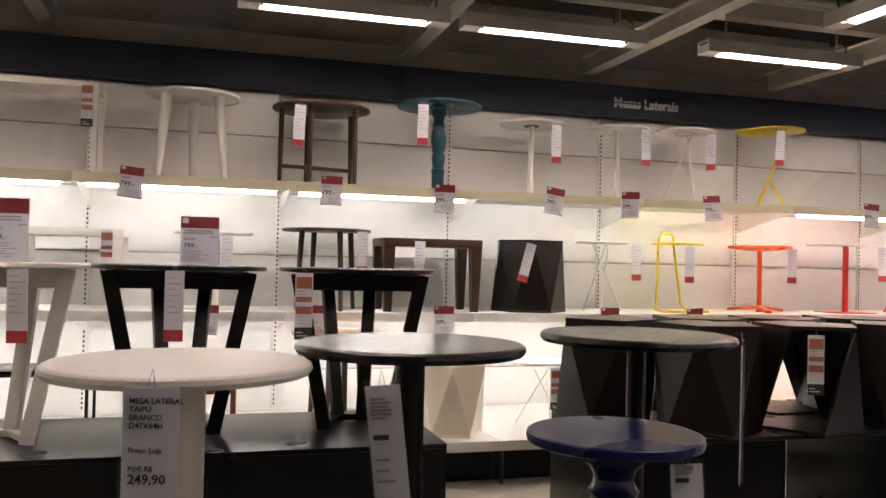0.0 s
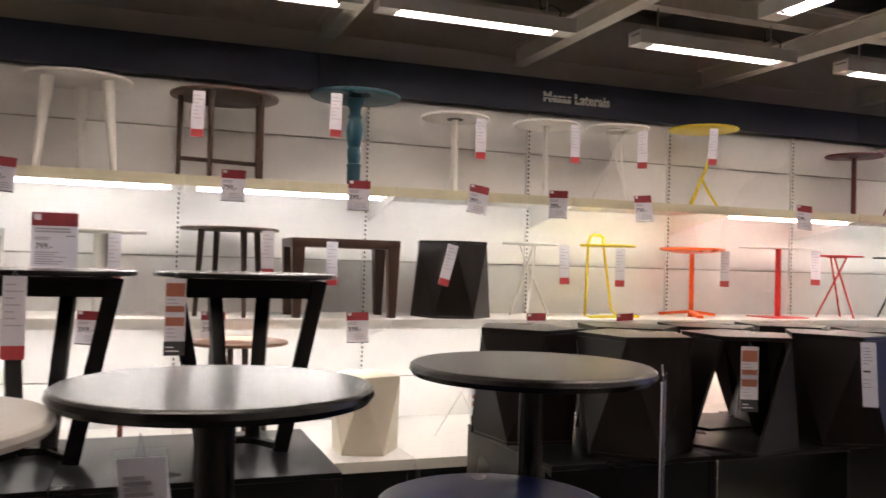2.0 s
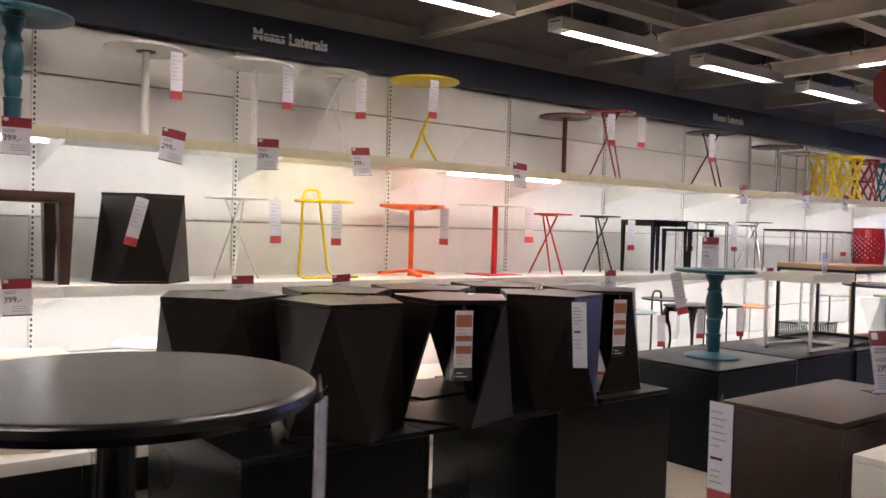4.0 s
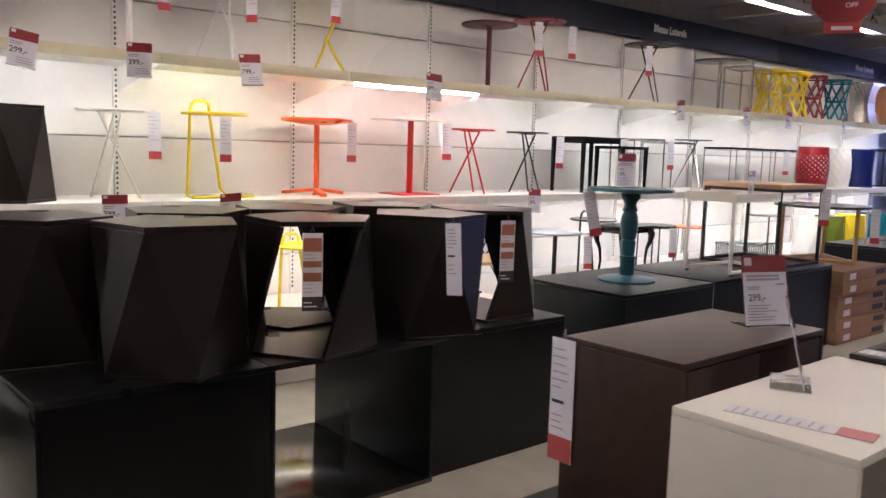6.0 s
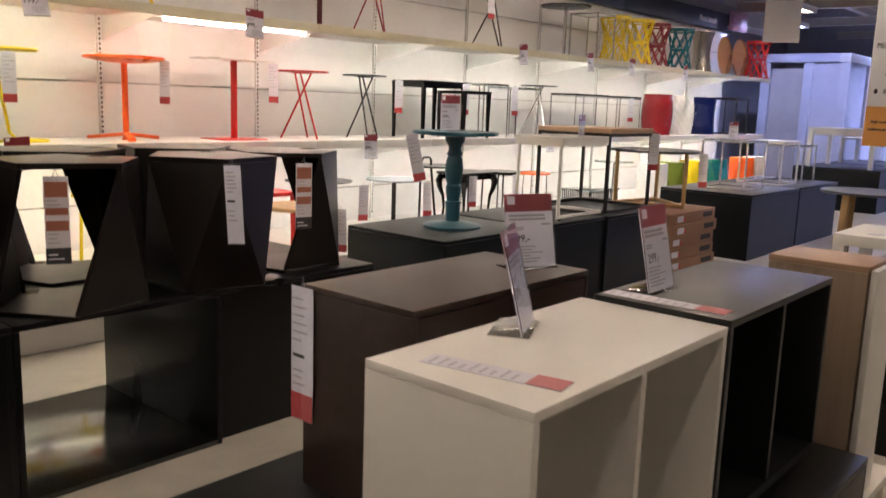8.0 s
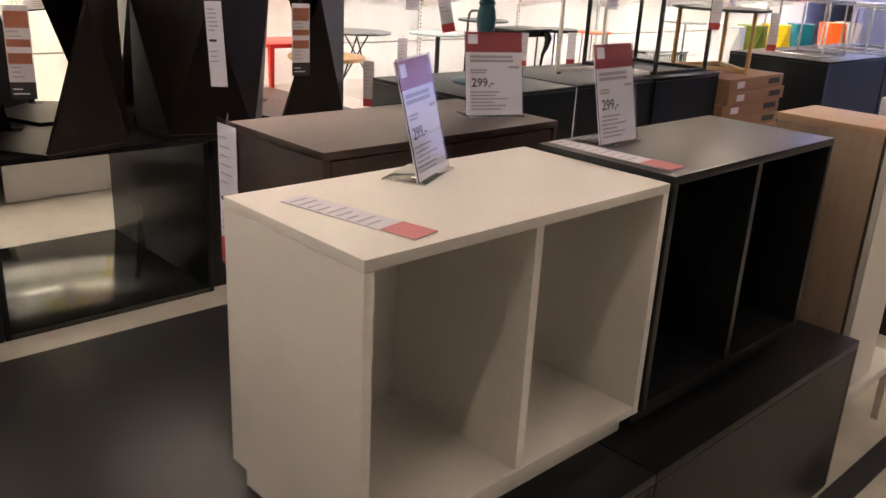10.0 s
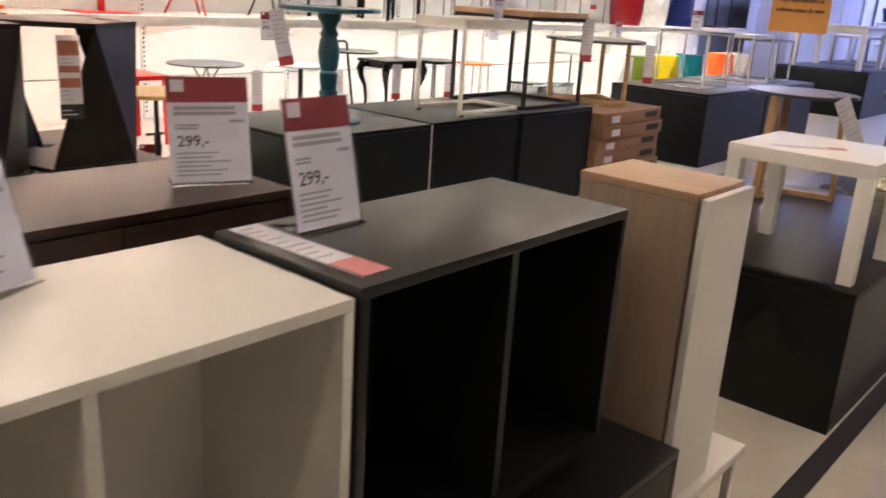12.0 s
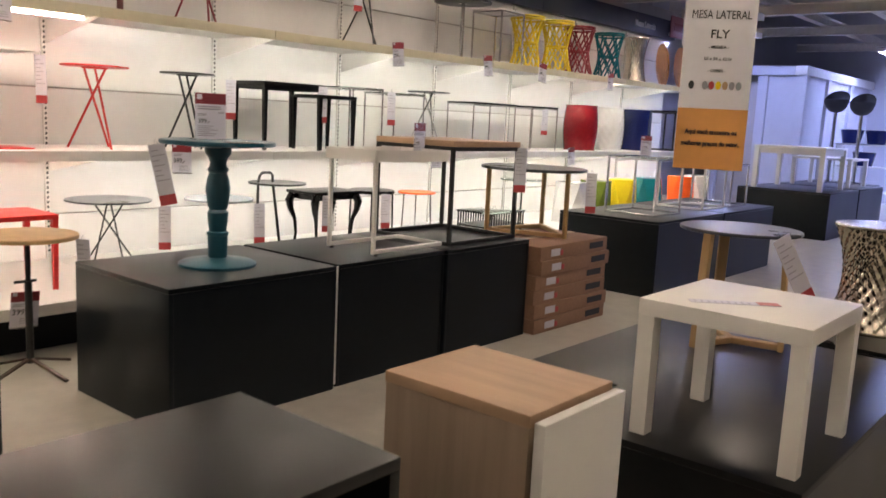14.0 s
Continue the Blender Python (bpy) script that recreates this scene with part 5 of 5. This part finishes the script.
# red octagonal sign under the ceiling
ob = thing("hanging_sign", (9.0, 4.30, 2.56), "dark red octagonal sign with a small plate hanging by wires", "sign", turn=-58)
bm = B()
lathe(bm, [(0.26, -0.004), (0.26, 0.004)], 8, turn=radians(22.5))
bm.transform(Matrix.Translation((0, 0, 0.27)) @ Matrix.Rotation(radians(90), 4, "X"))
part("octagon", bm, RED_PAPER, ob)
part("lower_plate", one_box(-0.14, 0.14, -0.006, 0.003, -0.03, 0.055), RED_LABEL, ob)
part("white_mark", one_box(-0.08, 0.08, -0.008, -0.0065, -0.005, 0.025), PAPER, ob)
words("70%", 0.15, SIGN_WHITE, ob, (0, -0.0045, 0.24), align="CENTER", depth=0.0008)
words("OFF", 0.055, SIGN_WHITE, ob, (0.06, -0.0045, 0.175), align="CENTER", depth=0.0008)
part("printed_line", one_box(-0.13, 0.13, -0.0055, -0.0042, 0.395, 0.412), SIGN_WHITE, ob)
for x in (-0.14, 0.14):
    bm = B()
    rod(bm, (x, 0, 0.48), (x, 0, 2.34), 0.0015, seg=5)
    part("wire", bm, GREY_INK, ob)
ob = thing("hanging_sign", (12.0, 4.43, 2.24), "pale printed poster hanging by wires", "sign", turn=-62)
part("poster", one_box(-0.19, 0.19, -0.003, 0.003, 0.0, 0.85), SIGN_WHITE, ob)
part("print_block", one_box(-0.12, 0.12, -0.0045, -0.0032, 0.45, 0.55), GREY_INK, ob)
for x in (-0.17, 0.17):
    bm = B()
    rod(bm, (x, 0, 0.845), (x, 0, 2.66), 0.0015, seg=5)
    part("wire", bm, GREY_INK, ob)

# ---- far plinths ----
tube_table((11.25, 4.53, 0.66), "chrome open cube side table with a glass top", 0.55, 0.50, 0.52, CHROME, GLASS, 0.009, thick=0.008)
tube_table((12.35, 4.55, 0.66), "white nest table on thin tube legs", 0.55, 0.5, 0.50, WHITE_METAL, WHITE_LACQUER, 0.009)
tube_table((12.95, 4.50, 0.66), "chrome open frame side table", 0.45, 0.45, 0.45, CHROME, GLASS, 0.009, thick=0.008)
stand_card((11.35, 4.60, 1.181), -50, 0.10, 0.18, 0)
square_table((17.05, 4.95, 0.66), "white dining table on a dark plinth", 1.1, 1.0, 0.62, WHITE_LACQUER, 0.07, 0.035, 0.9, frame_h=0.08)
square_table((18.6, 4.95, 0.66), "white low table on a dark plinth", 1.0, 0.9, 0.45, WHITE_LACQUER, 0.06, 0.035, 0.9)


def bar_stool(x, y, h, z=0.0):
    ob = thing("bar_stool", (x, y, z), "black moulded bar stool on a chrome post", "stool", "bar stools")
    bm = B()
    lathe(bm, [(0.05, h - 0.14), (0.10, h - 0.12), (0.17, h - 0.05), (0.20, h + 0.03), (0.205, h + 0.08), (0.19, h + 0.075), (0.15, h - 0.02), (0.05, h - 0.05)], 28)
    for v in bm.verts:
        if v.co.z > h - 0.04 and v.co.x > 0:
            v.co.z += v.co.x * 0.8
    part("seat", bm, RUBBER, ob)
    bm = B()
    rod(bm, (0, 0, 0.02), (0, 0, h - 0.12), 0.03, seg=14)
    part("post", bm, CHROME, ob)
    bm = B()
    lathe(bm, [(0.22, 0), (0.22, 0.01), (0.05, 0.03)], 32)
    part("foot", bm, CHROME, ob)


bar_stool(19.75, 5.28, 1.34, 0.66)
bar_stool(19.75, 4.86, 1.30, 0.66)
pedestal(19.45, 20.05, 4.5, 5.6, 0.66)

# pale portal and shelving at the far end
for y in (6.05, 6.75, 7.6):
    setting("portal_post", one_box(20.2, 20.38, y - 0.09, y + 0.09, 0.0, 2.52, 0.005), FAR_WALL, "pale post of a white portal", "post")
for x in (21.6, 23.2):
    setting("portal_post", one_box(x, x + 0.18, 5.97, 6.15, 0.0, 2.52, 0.005), FAR_WALL, "pale post of a white portal", "post")
setting("portal_beam", one_box(20.16, 24.98, 5.95, 6.17, 2.522, 2.69, 0.01), WHITE_LACQUER, "white horizontal portal beam", "beam")
# This arm of the white beam is coloured greyer for the shade on it.
setting("portal_beam", one_box(20.16, 20.42, 6.172, 7.9, 2.522, 2.69, 0.01), FAR_WALL, "white horizontal portal beam", "beam")
setting("portal_panel", one_box(20.26, 20.32, 6.142, 6.658, 0.0, 2.52), FAR_WALL, "pale panel between portal posts", "panel")
setting("portal_door", one_box(20.30, 20.34, 6.842, 7.508, 0.0, 2.40, 0.004), STORE_WALL, "grey doorway panel between portal posts", "door")
for x0, x1 in ((20.382, 21.598), (21.782, 23.198), (23.382, 24.99)):
    setting("portal_panel", one_box(x0, x1, 6.03, 6.09, 0.0, 2.52), FAR_WALL, "pale panel between portal posts", "panel")
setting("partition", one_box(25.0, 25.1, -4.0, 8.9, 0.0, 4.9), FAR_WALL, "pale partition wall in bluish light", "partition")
setting("dark_doorway_panel", one_box(24.95, 24.996, 7.9, 8.5, 0.0, 2.3), NAVY, "dark doorway in the pale partition", "door")
for k, z in enumerate((0.5, 0.95, 1.35)):
    ob = thing("rail_shelf", (20.9, 4.3, z - 0.03), "white slatted shelf rail beneath the far portal", "shelf", "rail shelves")
    for j in range(4):
        bm = B()
        rod(bm, (-0.18 + 0.12 * j, -0.9, 0), (-0.18 + 0.12 * j, 1.2, 0), 0.015, seg=6)
        part("slat", bm, WHITE_METAL, ob)
    for y in (-0.85, 1.15):
        part("upright", one_box(-0.22, 0.22, y - 0.015, y + 0.015, -(z - 0.03) if k == 0 else -0.42, -0.015), WHITE_METAL, ob)
for x, y, z in ((20.85, 5.25, 1.337), (20.85, 4.82, 1.337), (20.85, 5.0, 0.937)):
    ob = thing("plastic_tub", (x, y, z), "bright blue plastic tub on a white rail", "tub", "blue tubs")
    bm = B()
    lathe(bm, [(0.15, 0), (0.20, 0.24), (0.215, 0.25), (0.20, 0.25), (0.15, 0.02)], 24)
    part("bowl", bm, TURQ if z > 5 else BLUE_GLAZE, ob)
